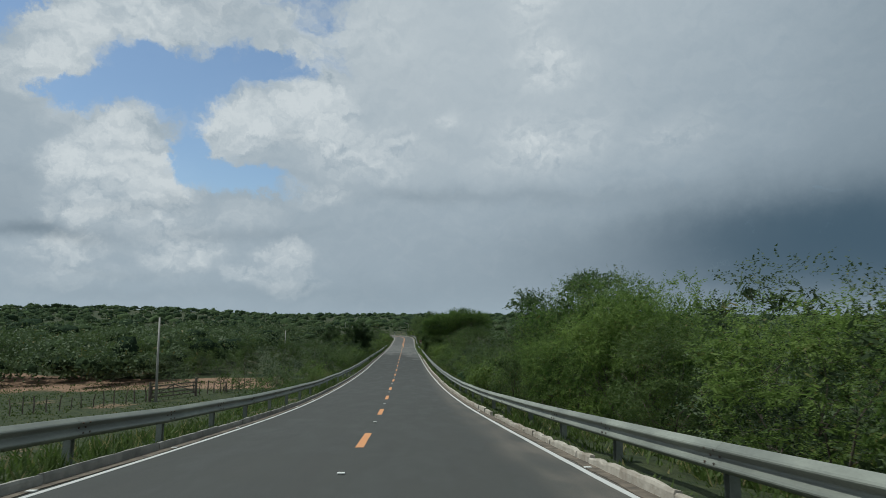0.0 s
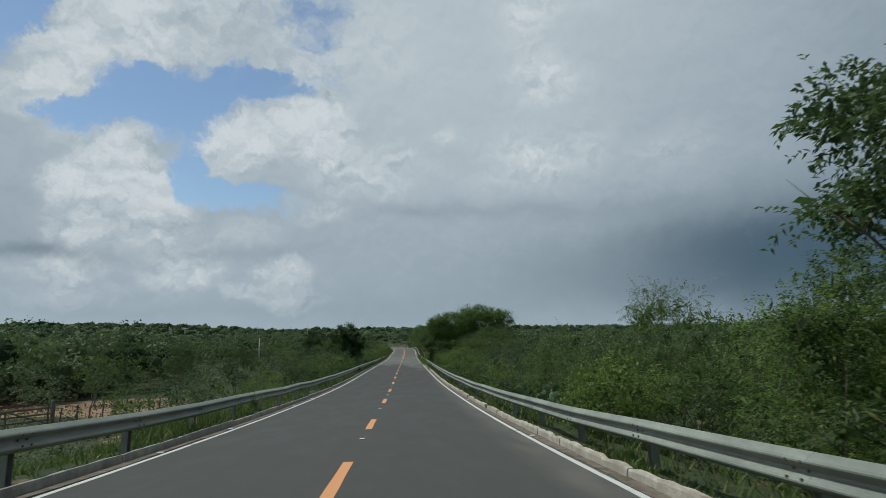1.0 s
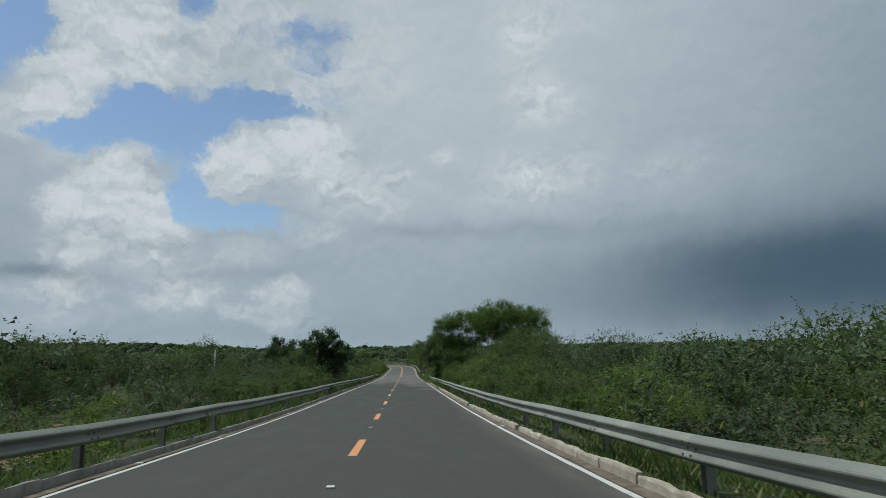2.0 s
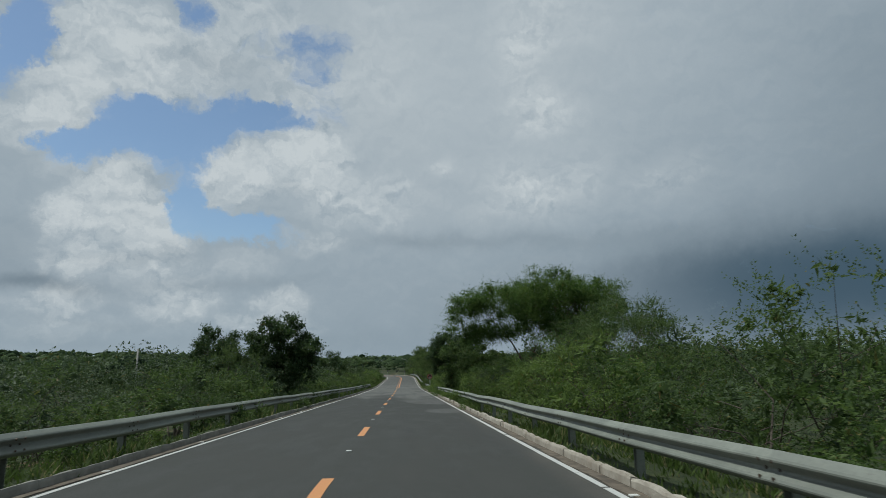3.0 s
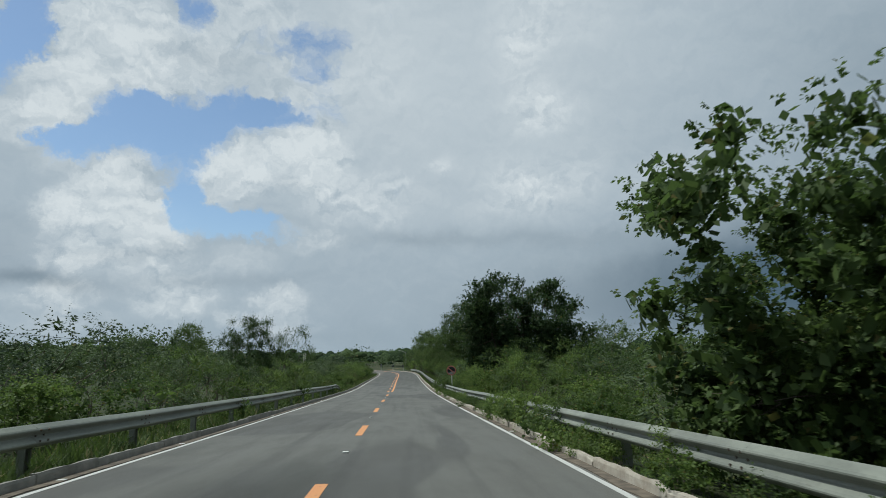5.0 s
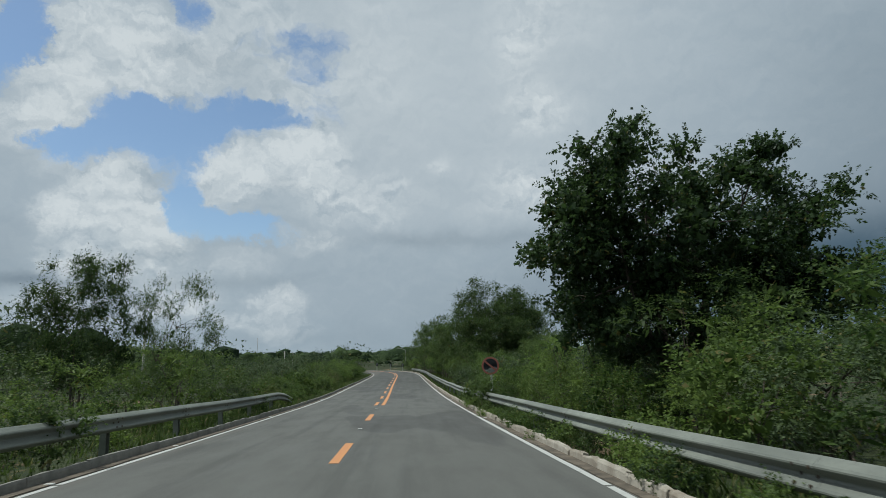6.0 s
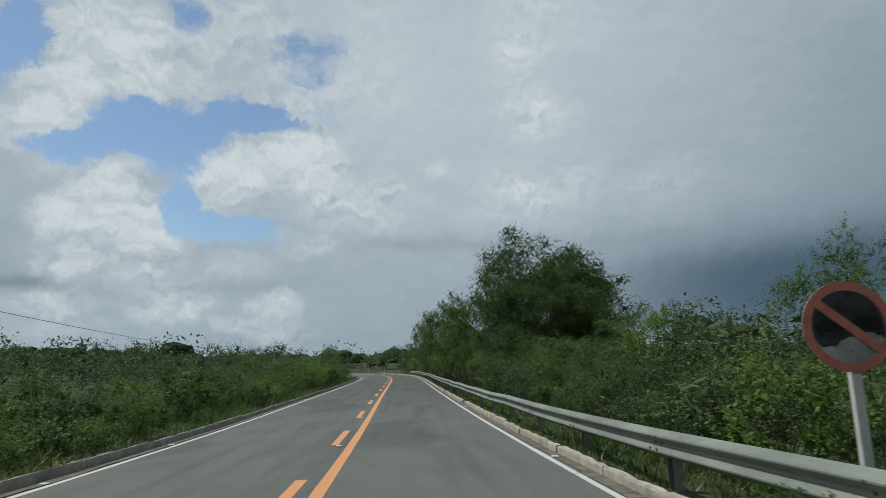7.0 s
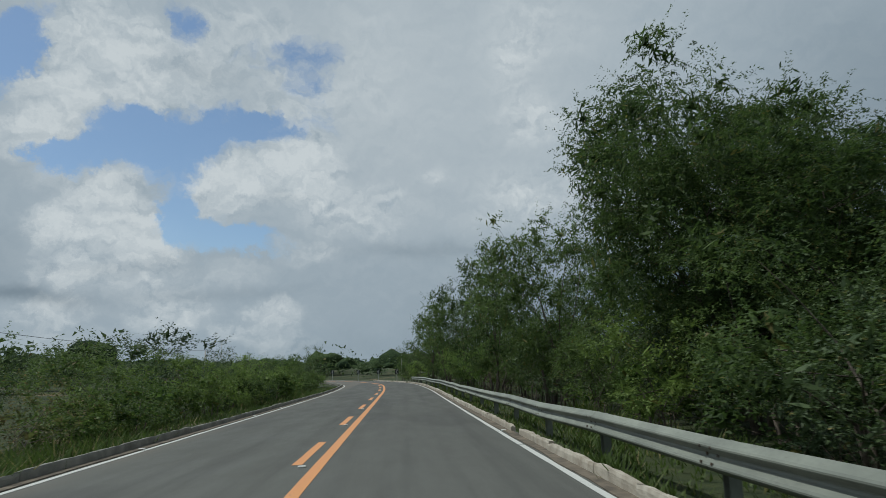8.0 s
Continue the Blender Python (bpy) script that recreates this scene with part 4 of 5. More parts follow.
for i in range(3):
    kind("broad_bush_%d" % i, 50 + i, 1.7, (0, 0, 0.9), (0.9, 0.9, 0.62), 20, 0.24, 0.40, 300, 7, 0.20, 0.085, 0.056, (LEAF_LIGHT, LEAF_LIGHT, LEAF_MID)[i], 3, 0.025, 0.4, reach=4, up=0.45, fill=14, size=0.17, twigs=False)
for i in range(2):
    kind("low_bush_%d" % i, 60 + i, 0.9, (0, 0, 0.4), (0.6, 0.6, 0.35), 10, 0.2, 0.33, 120, 6, 0.24, 0.10, 0.065, (LEAF_LIGHT, LEAF_MID)[i], 3, 0.015, 0.2, reach=2, up=0.5, fill=8, size=0.15, twigs=False)
kind("dry_bush", 70, 1.8, (0, 0, 1.0), (1.0, 1.0, 0.7), 14, 0.3, 0.55, 150, 7, 0.5, 0.11, 0.045, LEAF_DRY, 5, 0.03, 0.5, BARK_PALE, reach=10, up=0.5, fill=3, size=0.2)
for i in range(3):
    kind("far_scrub_%d" % i, 80 + i, 3.0, (0, 0, 1.7), (1.5, 1.5, 1.2), 20, 0.36, 0.64, 190, 9, 0.32, 0.115, 0.06, (LEAF_FAR, LEAF_MID, LEAF_FAR)[i], 3, 0.05, 0.8, reach=6, up=0.2, fill=18, size=0.18, twigs=False, slim=True, squash=0.55, shoots=0.08)
for i in range(2):
    kind("tall_scrub_%d" % i, 90 + i, 5.2, (0, 0, 3.0), (2.0, 2.0, 2.1), 44, 0.40, 0.68, 330, 11, 0.34, 0.10, 0.05, (LEAF_MID, LEAF_FAR)[i], 3, 0.07, 1.1, reach=12, up=0.2, fill=26, size=0.19, twigs=False, slim=True, squash=0.55, shoots=0.08)

PATTERN = {}
TEXT = {
    "acacia": ("acacia_tree", "wide feathery acacia leaning over the verge", "tree"),
    "bare_tree": ("bare_tree", "leafless tangle of reddish dead branches under the acacia", "tree"),
    "dense_tree": ("broadleaf_tree", "dense dark-leaved tree with rounded crown", "tree"),
    "dense_tree_b": ("broadleaf_tree", "dense dark-leaved tree with rounded crown", "tree"),
    "vine_dome": ("vine_covered_tree", "tree smothered in climbing vines, dome-shaped", "tree"),
    "thorn_tree": ("thorn_tree", "thin thorn tree with sparse airy foliage", "tree"),
    "thorn_tree_b": ("thorn_tree", "thin thorn tree with bright airy foliage", "tree"),
    "dark_thorn": ("thorn_tree", "dark thorn tree with layered airy foliage", "tree"),
    "feather_tree": ("mesquite_tree", "tall feathery mesquite tree with drooping sprays", "tree"),
    "feather_tree_b": ("mesquite_tree", "tall feathery mesquite tree with drooping sprays", "tree"),
    "mimosa": ("mimosa_shrub", "tall fine-leaved mimosa shrub arching over the verge", "shrub"),
    "feather_far": ("mesquite_tree", "spreading feathery mesquite tree beside the bend", "tree"),
    "thicket": ("thicket_shrub", "tall green thorn shrub in roadside thicket", "shrub"),
    "far_scrub": ("scrub_tree", "small spreading scrub tree back from the road", "tree"),
    "tall_scrub": ("scrub_tree", "slender green scrub tree in the thicket", "tree"),
    "scrub": ("scrub_bush", "green scrub bush on the roadside slope", "bush"),
    "broad_bush": ("broadleaf_bush", "leafy bright green bush beside the guard rail", "bush"),
    "low_bush": ("low_weed_bush", "low leafy weed bush in the verge", "bush"),
    "dry_bush": ("dry_bush", "half-dry brownish twiggy bush in the scrub", "bush"),
}


def plant(kindname, x, y, top, spin=None, wide=1.0, sink=0.0):
    """Plants a copy so that its crown tops out at height top."""
    trunk, crown, h = KINDS[kindname]
    g0 = gz(x, y) - sink
    k = max(0.25, (top - g0) / h)
    rs = random.Random(round(x * 97 + y * 31))
    spin = rs.uniform(0, 360) if spin is None else spin
    m = Matrix.Translation((x, y, g0)) @ Matrix.Rotation(radians(spin), 4, "Z")
    key = kindname.rsplit("_", 1)[0] if kindname[-1].isdigit() else kindname
    name, label, cat = TEXT[key]
    if kindname not in PATTERN:
        root = tagged(new(name), label, cat, cat + "s by the road")
        part("trunk", trunk, root, "bare forking stems")
        part("crown", crown, root)
        PATTERN[kindname] = root
        root.scale = (1, 1, 1)
        ob = root
        ob.matrix_basis = m
    else:
        ob = copy_thing(PATTERN[kindname], m)
    ob.scale = (k * wide, k * wide, k)
    return ob


# named trees: kind, x, y, top height, spin, width
TREES_FIRST = [
    ("dark_thorn", 8.0, 29.6, 3.3, 0, 0.95), ("mimosa_0", 7.9, 23.9, 2.7, 10, 0.95), ("mimosa_1", 8.0, 22.0, 2.6, 80, 0.95), ("mimosa_0", 7.5, 18.8, 2.3, 150, 0.95),
    ("mimosa_0", 10.8, 24.8, 2.7, 230, 0.95), ("thorn_tree_b", 8.0, 32.4, 0.3, 10, 0.75), ("mimosa_1", 10.3, 46.2, 0.6, 0, 0.85), ("thorn_tree_b", 9.0, 93.5, -1.0, 60, 0.9),
    ("thorn_tree", 10.5, 98.0, -0.9, 200, 1.0), ("thorn_tree_b", 11.5, 102.5, -0.2, 120, 1.0), ("acacia", 8.6, 110.4, 1.95, 0, 1.0), ("bare_tree", 9.9, 109.4, 0.6, 0, 0.9),
    ("bare_tree", 11.8, 111.0, 0.2, 120, 0.9), ("thorn_tree_b", 10.8, 113.5, -1.6, 20, 0.9), ("tall_scrub_1", 9.0, 112.6, -2.7, 0, 0.8), ("tall_scrub_1", 12.6, 112.0, -1.4, 50, 0.9),
    ("vine_dome", 6.4, 122.2, -2.3, 0, 1.0), ("vine_dome", 10.4, 124.0, -3.3, 90, 1.0),
]
TREES_MIDDLE = [
    ("dense_tree", 6.8, 151.8, -0.4, 0, 0.92), ("thorn_tree_b", 11.8, 150.5, -3.0, 30, 0.9), ("thorn_tree_b", 8.6, 158.5, -3.3, 80, 0.9), ("thorn_tree_b", 7.2, 168.5, -4.4, 20, 0.9),
    ("feather_tree_b", 7.6, 195.5, -0.7, 10, 0.85), ("feather_tree", 9.0, 199.0, 1.6, 0, 0.95), ("feather_tree_b", 12.0, 201.0, 0.6, 90, 1.0), ("feather_tree_b", 8.9, 193.8, -2.3, 200, 1.15),
    ("feather_far", 12.0, 190.0, -3.6, 140, 1.1), ("feather_far", 5.4, 205.0, -1.2, 200, 0.85), ("feather_far", 4.9, 214.5, -0.6, 250, 0.75), ("feather_far", 4.8, 226.0, -0.8, 300, 0.75),
    ("feather_far", 4.2, 238.0, -0.2, 20, 0.7), ("feather_far", 3.6, 252.0, 0.2, 80, 0.8), ("feather_far", 10.5, 208.0, 0.2, 120, 0.8), ("feather_far", 10.8, 228.0, 0.2, 160, 0.8),
    ("thorn_tree_b", -11.0, 82.5, -1.7, 0, 0.9), ("dense_tree_b", -8.5, 115.0, -0.35, 0, 0.95),
]
TREES_LEFT = [
    ("dense_tree_b", -13.2, 114.5, -1.2, 140, 0.8), ("thorn_tree_b", -10.9, 111.0, -2.2, 0, 0.8), ("scrub_1", -10.6, 101.5, -3.0, 0, 1.2), ("thorn_tree", -9.2, 122.5, -4.0, 90, 0.7),
    ("feather_tree_b", -10.3, 158.0, -2.3, 0, 0.7), ("thorn_tree", -7.4, 158.4, -2.9, 0, 0.6), ("feather_tree_b", -13.4, 155.5, -2.9, 130, 0.8), ("thorn_tree_b", -9.6, 164.5, -4.7, 200, 0.9),
    ("tall_scrub_0", -30.5, 273.0, -3.9, 0, 0.8), ("tall_scrub_0", -15.5, 297.0, -2.2, 0, 0.7), ("tall_scrub_0", 1.5, 305.0, -2.6, 0, 1.0), ("feather_far", -13.6, 76.0, -1.9, 30, 0.9),
    ("feather_far", -19.5, 80.0, -1.6, 100, 1.0), ("feather_far", -26.0, 83.0, -1.7, 160, 1.0), ("feather_far", -33.0, 79.0, -1.5, 220, 1.1), ("feather_far", -40.0, 84.0, -1.2, 280, 1.1),
    ("feather_far", -46.0, 76.0, -1.6, 320, 1.0), ("tall_scrub_0", -16.5, 61.0, -2.3, 0, 1.0),
]
TREES_FAR = [
    ("dark_thorn", 6.4, 156.6, -2.7, 15, 0.9),
    ("tall_scrub_1", 5.9, 114.5, -4.2, 40, 0.8), ("tall_scrub_1", 7.0, 112.9, -3.8, 70, 0.8),
    ("tall_scrub_0", -22.0, 70.0, -2.6, 0, 1.0), ("tall_scrub_0", -30.0, 78.0, -2.4, 0, 1.0),
]
TREES = TREES_FIRST + TREES_MIDDLE + TREES_LEFT + TREES_FAR
for t in TREES:
    plant(t[0], *t[1:4], spin=t[4], wide=t[5])


def along(s, table):
    return float(np.interp(s, [a for a, _ in table], [b for _, b in table]))


# heights over the road of the hedges: close to the rail, and farther back
RIGHT_NEAR = [(-20, 2.0), (5, 2.2), (9, 2.6), (14, 2.5), (20, 2.9), (28, 2.9), (31, 2.2), (34, 1.4), (42, 1.6), (46, 2.6), (49, 1.5), (75, 1.6), (79, 2.2), (88, 2.2), (96, 1.6), (108, 1.6), (114, 1.3), (122, 1.9), (133, 1.6), (142, 1.5), (148, 2.0), (156, 1.9), (166, 2.8), (172, 2.6), (180, 2.3), (185, 2.4), (255, 2.8)]
RIGHT_FAR = [(-20, 2.6), (10, 2.8), (28, 3.4), (34, 1.8), (60, 2.3), (90, 2.4), (100, 3.2), (107, 3.2), (110, 1.6), (118, 1.6), (140, 2.6), (150, 3.2), (166, 2.6), (172, 1.6), (188, 1.9), (200, 3.8), (255, 5.0)]
LEFT_NEAR = [(-20, -0.6), (40, -0.3), (50, 0.3), (70, 0.8), (80, 1.2), (90, 1.4), (110, 1.4), (122, 1.3), (140, 1.7), (150, 2.0), (166, 1.9), (180, 1.4), (205, 1.7), (255, 1.8)]
LEFT_FAR = [(-20, -1.2), (40, -0.6), (46, 0.7), (60, 0.8), (80, 1.2), (100, 1.9), (120, 2.0), (140, 2.8), (160, 2.6), (180, 2.2), (255, 2.4)]


def hedge(side, off0, off1, step, table, kinds, seed, s0=-6.0, s1=262.0, spread=0.35, skip=(), store=None):
    rng = random.Random(seed)
    s = s0
    while s < s1:
        o = side * rng.uniform(off0, off1)
        p = road_at(s + rng.uniform(-0.5, 0.5), o)
        h = along(s, table) + rng.gauss(0, spread) - (0.35 if rng.random() < 0.3 else 0)
        base = gz(p.x, p.y)
        top = float(np.interp(s, S_GRID, ROAD_Z)) + h
        if top - base > 0.45 and not any(a < s < b for a, b in skip):
            tall = top - base
            k = kinds(rng, tall, s)
            wide = rng.uniform(0.9, 1.25) * (0.85 if tall > 4 else 1.0)
            if store is None:
                plant(k, p.x, p.y, top, wide=wide)
            else:
                store.append((k, p.x, p.y, base, top, wide, rng.uniform(0, 6.28)))
        s += step * rng.uniform(0.7, 1.3)


BACK = []


def near_kinds(rng, tall, s):
    if tall < 1.0:
        return "low_bush_%d" % rng.randrange(2)
    if tall < 1.9:
        return "dry_bush" if rng.random() < 0.12 else "broad_bush_%d" % rng.randrange(3)
    if tall > 3.3 and (s < 32 or 160 < s < 205):
        return "mimosa_%d" % (rng.random() < 0.4)
    if tall > 4.2:
        return "tall_scrub_%d" % rng.randrange(2)
    if 84 < s < 162 and tall < 3.3 and rng.random() < 0.6:
        return "scrub_2"
    return ("scrub_%d" if tall < 2.7 else "thicket_%d") % rng.randrange(3)


def far_kinds(rng, tall, s):
    if tall < 2.6:
        return "scrub_%d" % rng.randrange(3)
    if tall > 3.9:
        return "tall_scrub_%d" % rng.randrange(2)
    return rng.choice(["thicket_1", "far_scrub_0", "far_scrub_1", "far_scrub_2", "scrub_1"])


def back_kinds(rng, tall, s):
    return "far_scrub_%d" % rng.randrange(3)


# darker-leaved bushes, whose leaf colour stands in for shade
def shade_kinds(rng, tall, s):
    return "low_bush_1" if tall < 1.0 else rng.choice(["scrub_1", "broad_bush_2"])


hedge(1, 6.1, 7.5, 2.5, RIGHT_NEAR, near_kinds, 1, spread=0.5)
hedge(1, 7.8, 9.8, 2.7, RIGHT_FAR, far_kinds, 2, spread=0.6)
hedge(1, 11.0, 16.0, 3.4, RIGHT_FAR, back_kinds, 3, spread=0.6, store=BACK)
# darker leaves from 84 to 120, in place of shade on that stretch
def left_kinds(rng, tall, s):
    return shade_kinds(rng, tall, s) if 84 < s < 120 else near_kinds(rng, tall, s)


hedge(-1, 6.0, 7.6, 2.5, LEFT_NEAR, left_kinds, 5, 30, spread=0.45)
hedge(-1, 8.2, 11.0, 2.7, LEFT_FAR, far_kinds, 6, 42, spread=0.5)
hedge(-1, 11.5, 17.0, 3.4, LEFT_FAR, back_kinds, 7, 58, spread=0.5, store=BACK)
hedge(1, 17.0, 24.0, 5.5, RIGHT_FAR, back_kinds, 8, 20, spread=0.6, store=BACK)
hedge(-1, 17.5, 24.0, 5.5, LEFT_FAR, back_kinds, 9, 62, spread=0.5, store=BACK)
# dark leaf colour stands in for the shade below the tall trees
hedge(1, 5.5, 7.0, 1.5, [(168, 1.2), (192, 1.4)], shade_kinds, 11, 168, 192, spread=0.3)
hedge(-1, 5.0, 6.3, 1.5, [(166, 0.8), (200, 1.2), (236, 1.3)], near_kinds, 12, 166, 236, spread=0.3)
hedge(1, 8.5, 10.5, 1.9, [(183, 2.2), (215, 2.6)], far_kinds, 10, 183, 216)



def build_back_scrub():
    """The scrub behind the hedges, too dense to count."""
    tris = {}
    for k, x, y, base, top, wide, spin in BACK:
        if k not in tris:
            me = KINDS[k][1]
            me.calc_loop_triangles()
            co = np.empty(len(me.vertices) * 3, np.float32)
            me.vertices.foreach_get("co", co)
            ix = np.empty(len(me.loop_triangles) * 3, np.int32)
            me.loop_triangles.foreach_get("vertices", ix)
            tris[k] = (co.reshape(-1, 3)[ix].reshape(-1, 3, 3), [])
        h = KINDS[k][2]
        z = max(0.25, (top - base) / h)
        c, s = math.cos(spin) * z * wide, math.sin(spin) * z * wide
        m = np.array(((c, -s, 0), (s, c, 0), (0, 0, z)))
        tris[k][1].append(tris[k][0] @ m.T + (x, y, base))
    for k, (_, q) in tris.items():
        me = crown_mesh("roadside_scrub", np.concatenate(q), np.zeros((0, 4, 3)), KINDS[k][1].materials[0])
        tagged(new("roadside_scrub", me), "tangled green scrub behind the roadside hedges", "scrub", kind="stuff")


build_back_scrub()

# bushes that crowd the rails
BUSHES_RAIL = [
    (1, 3.8, 127.5, 0.75, "low_bush_1"), (1, 3.85, 129.0, 0.95, "broad_bush_1"), (1, 3.8, 130.6, 0.9, "broad_bush_2"), (1, 3.8, 132.4, 0.85, "low_bush_0"),
    (1, 3.85, 133.6, 0.9, "broad_bush_0"), (1, 3.85, 136.5, 0.4, "low_bush_0"), (1, 3.9, 142.0, 0.45, "low_bush_1"), (1, 3.85, 144.5, 0.5, "low_bush_0"),
    (1, 3.9, 148.5, 0.45, "low_bush_0"), (1, 3.8, 153.5, 0.5, "low_bush_1"), (1, 3.85, 155.2, 0.4, "low_bush_0"), (1, 3.9, 109.0, 0.4, "low_bush_1"),
    (1, 3.85, 111.5, 0.45, "low_bush_0"), (1, 3.9, 115.0, 0.45, "low_bush_0"), (1, 3.85, 124.5, 0.5, "low_bush_1"), (1, 6.0, 141.0, 2.2, "scrub_2"),
    (1, 6.4, 143.5, 2.6, "scrub_2"), (1, 5.9, 145.5, 2.1, "broad_bush_0"), (1, 6.6, 147.0, 2.5, "scrub_2"), (1, 5.8, 113.5, 1.6, "broad_bush_0"),
    (1, 6.3, 116.0, 1.9, "broad_bush_1"), (1, 5.9, 119.0, 1.8, "broad_bush_0"),
]
BUSHES_VERGE = [
    (1, 6.6, 121.0, 2.2, "scrub_2"), (1, 5.6, 36.8, 1.7, "broad_bush_1"), (1, 6.2, 40.0, 1.7, "broad_bush_0"), (1, 4.9, 35.5, 1.5, "broad_bush_0"),
    (1, 5.2, 38.0, 1.3, "broad_bush_1"), (1, 4.7, 126.5, 0.9, "broad_bush_1"), (1, 4.4, 129.5, 0.8, "broad_bush_2"), (1, 4.3, 132.0, 0.8, "low_bush_0"),
    (1, 4.0, 134.0, 0.7, "broad_bush_0"), (1, 4.6, 146.5, 0.75, "low_bush_0"), (1, 3.8, 160.2, 1.35, "broad_bush_2"), (1, 4.05, 160.9, 1.1, "broad_bush_2"),
    (1, 6.4, 171.0, 1.2, "dry_bush"), (1, 7.0, 173.5, 1.4, "dry_bush"), (1, 6.3, 175.6, 1.1, "dry_bush"), (1, 7.6, 177.5, 1.3, "dry_bush"),
    (1, 4.3, 160.0, 0.7, "low_bush_1"), (1, 4.0, 151.5, 0.5, "low_bush_0"), (1, 4.2, 139.5, 0.5, "low_bush_1"), (1, 3.95, 103.5, 0.7, "low_bush_0"),
    (1, 4.1, 100.5, 0.6, "low_bush_1"), (1, 4.2, 118.5, 0.55, "low_bush_1"),
]
BUSHES_LOW = [
    (1, 4.1, 122.0, 0.7, "broad_bush_0"), (-1, 4.25, 43.5, 0.75, "low_bush_1"), (-1, 4.3, 62.0, 0.6, "low_bush_0"), (-1, 4.2, 88.5, 0.9, "broad_bush_2"),
    (-1, 4.2, 91.0, 0.7, "low_bush_1"), (-1, 4.3, 104.5, 0.9, "broad_bush_2"), (-1, 4.1, 106.0, 0.6, "low_bush_1"), (-1, 4.25, 112.5, 0.65, "low_bush_1"),
    (-1, 4.3, 117.0, 0.6, "low_bush_0"), (-1, 4.2, 147.0, 1.15, "broad_bush_2"), (-1, 4.3, 160.5, 0.8, "low_bush_1"), (-1, 4.6, 168.5, 0.9, "broad_bush_0"),
    (-1, 4.5, 171.5, 0.6, "low_bush_0"), (-1, 4.7, 174.5, 0.8, "broad_bush_1"), (-1, 4.3, 177.5, 0.4, "low_bush_0"),
]
RAIL_BUSHES = BUSHES_RAIL + BUSHES_VERGE + BUSHES_LOW
rng = random.Random(44)
for i in range(16):
    RAIL_BUSHES.append((1, rng.uniform(5.4, 7.2), 146.5 + 1.7 * i + rng.uniform(-0.6, 0.6), rng.uniform(1.1, 1.9), rng.choice(("scrub_2", "scrub_0", "broad_bush_0", "scrub_1"))))
for i in range(62):
    s = 96 + 1.1 * i + rng.uniform(-0.6, 0.6)
    RAIL_BUSHES.append((1, rng.uniform(3.64, 4.4), s, rng.uniform(0.22, 0.58), "low_bush_%d" % rng.randrange(2)))
for i in range(24):
    s = 76 + 3.9 * i + rng.uniform(-1, 1)
    RAIL_BUSHES.append((-1, rng.uniform(3.85, 4.7), s, rng.uniform(0.25, 0.7), "low_bush_%d" % rng.randrange(2)))
for side, o, s, h, k in RAIL_BUSHES:
    p = road_at(s, side * o)
    plant(k, p.x, p.y, p.z + h, wide=0.95)


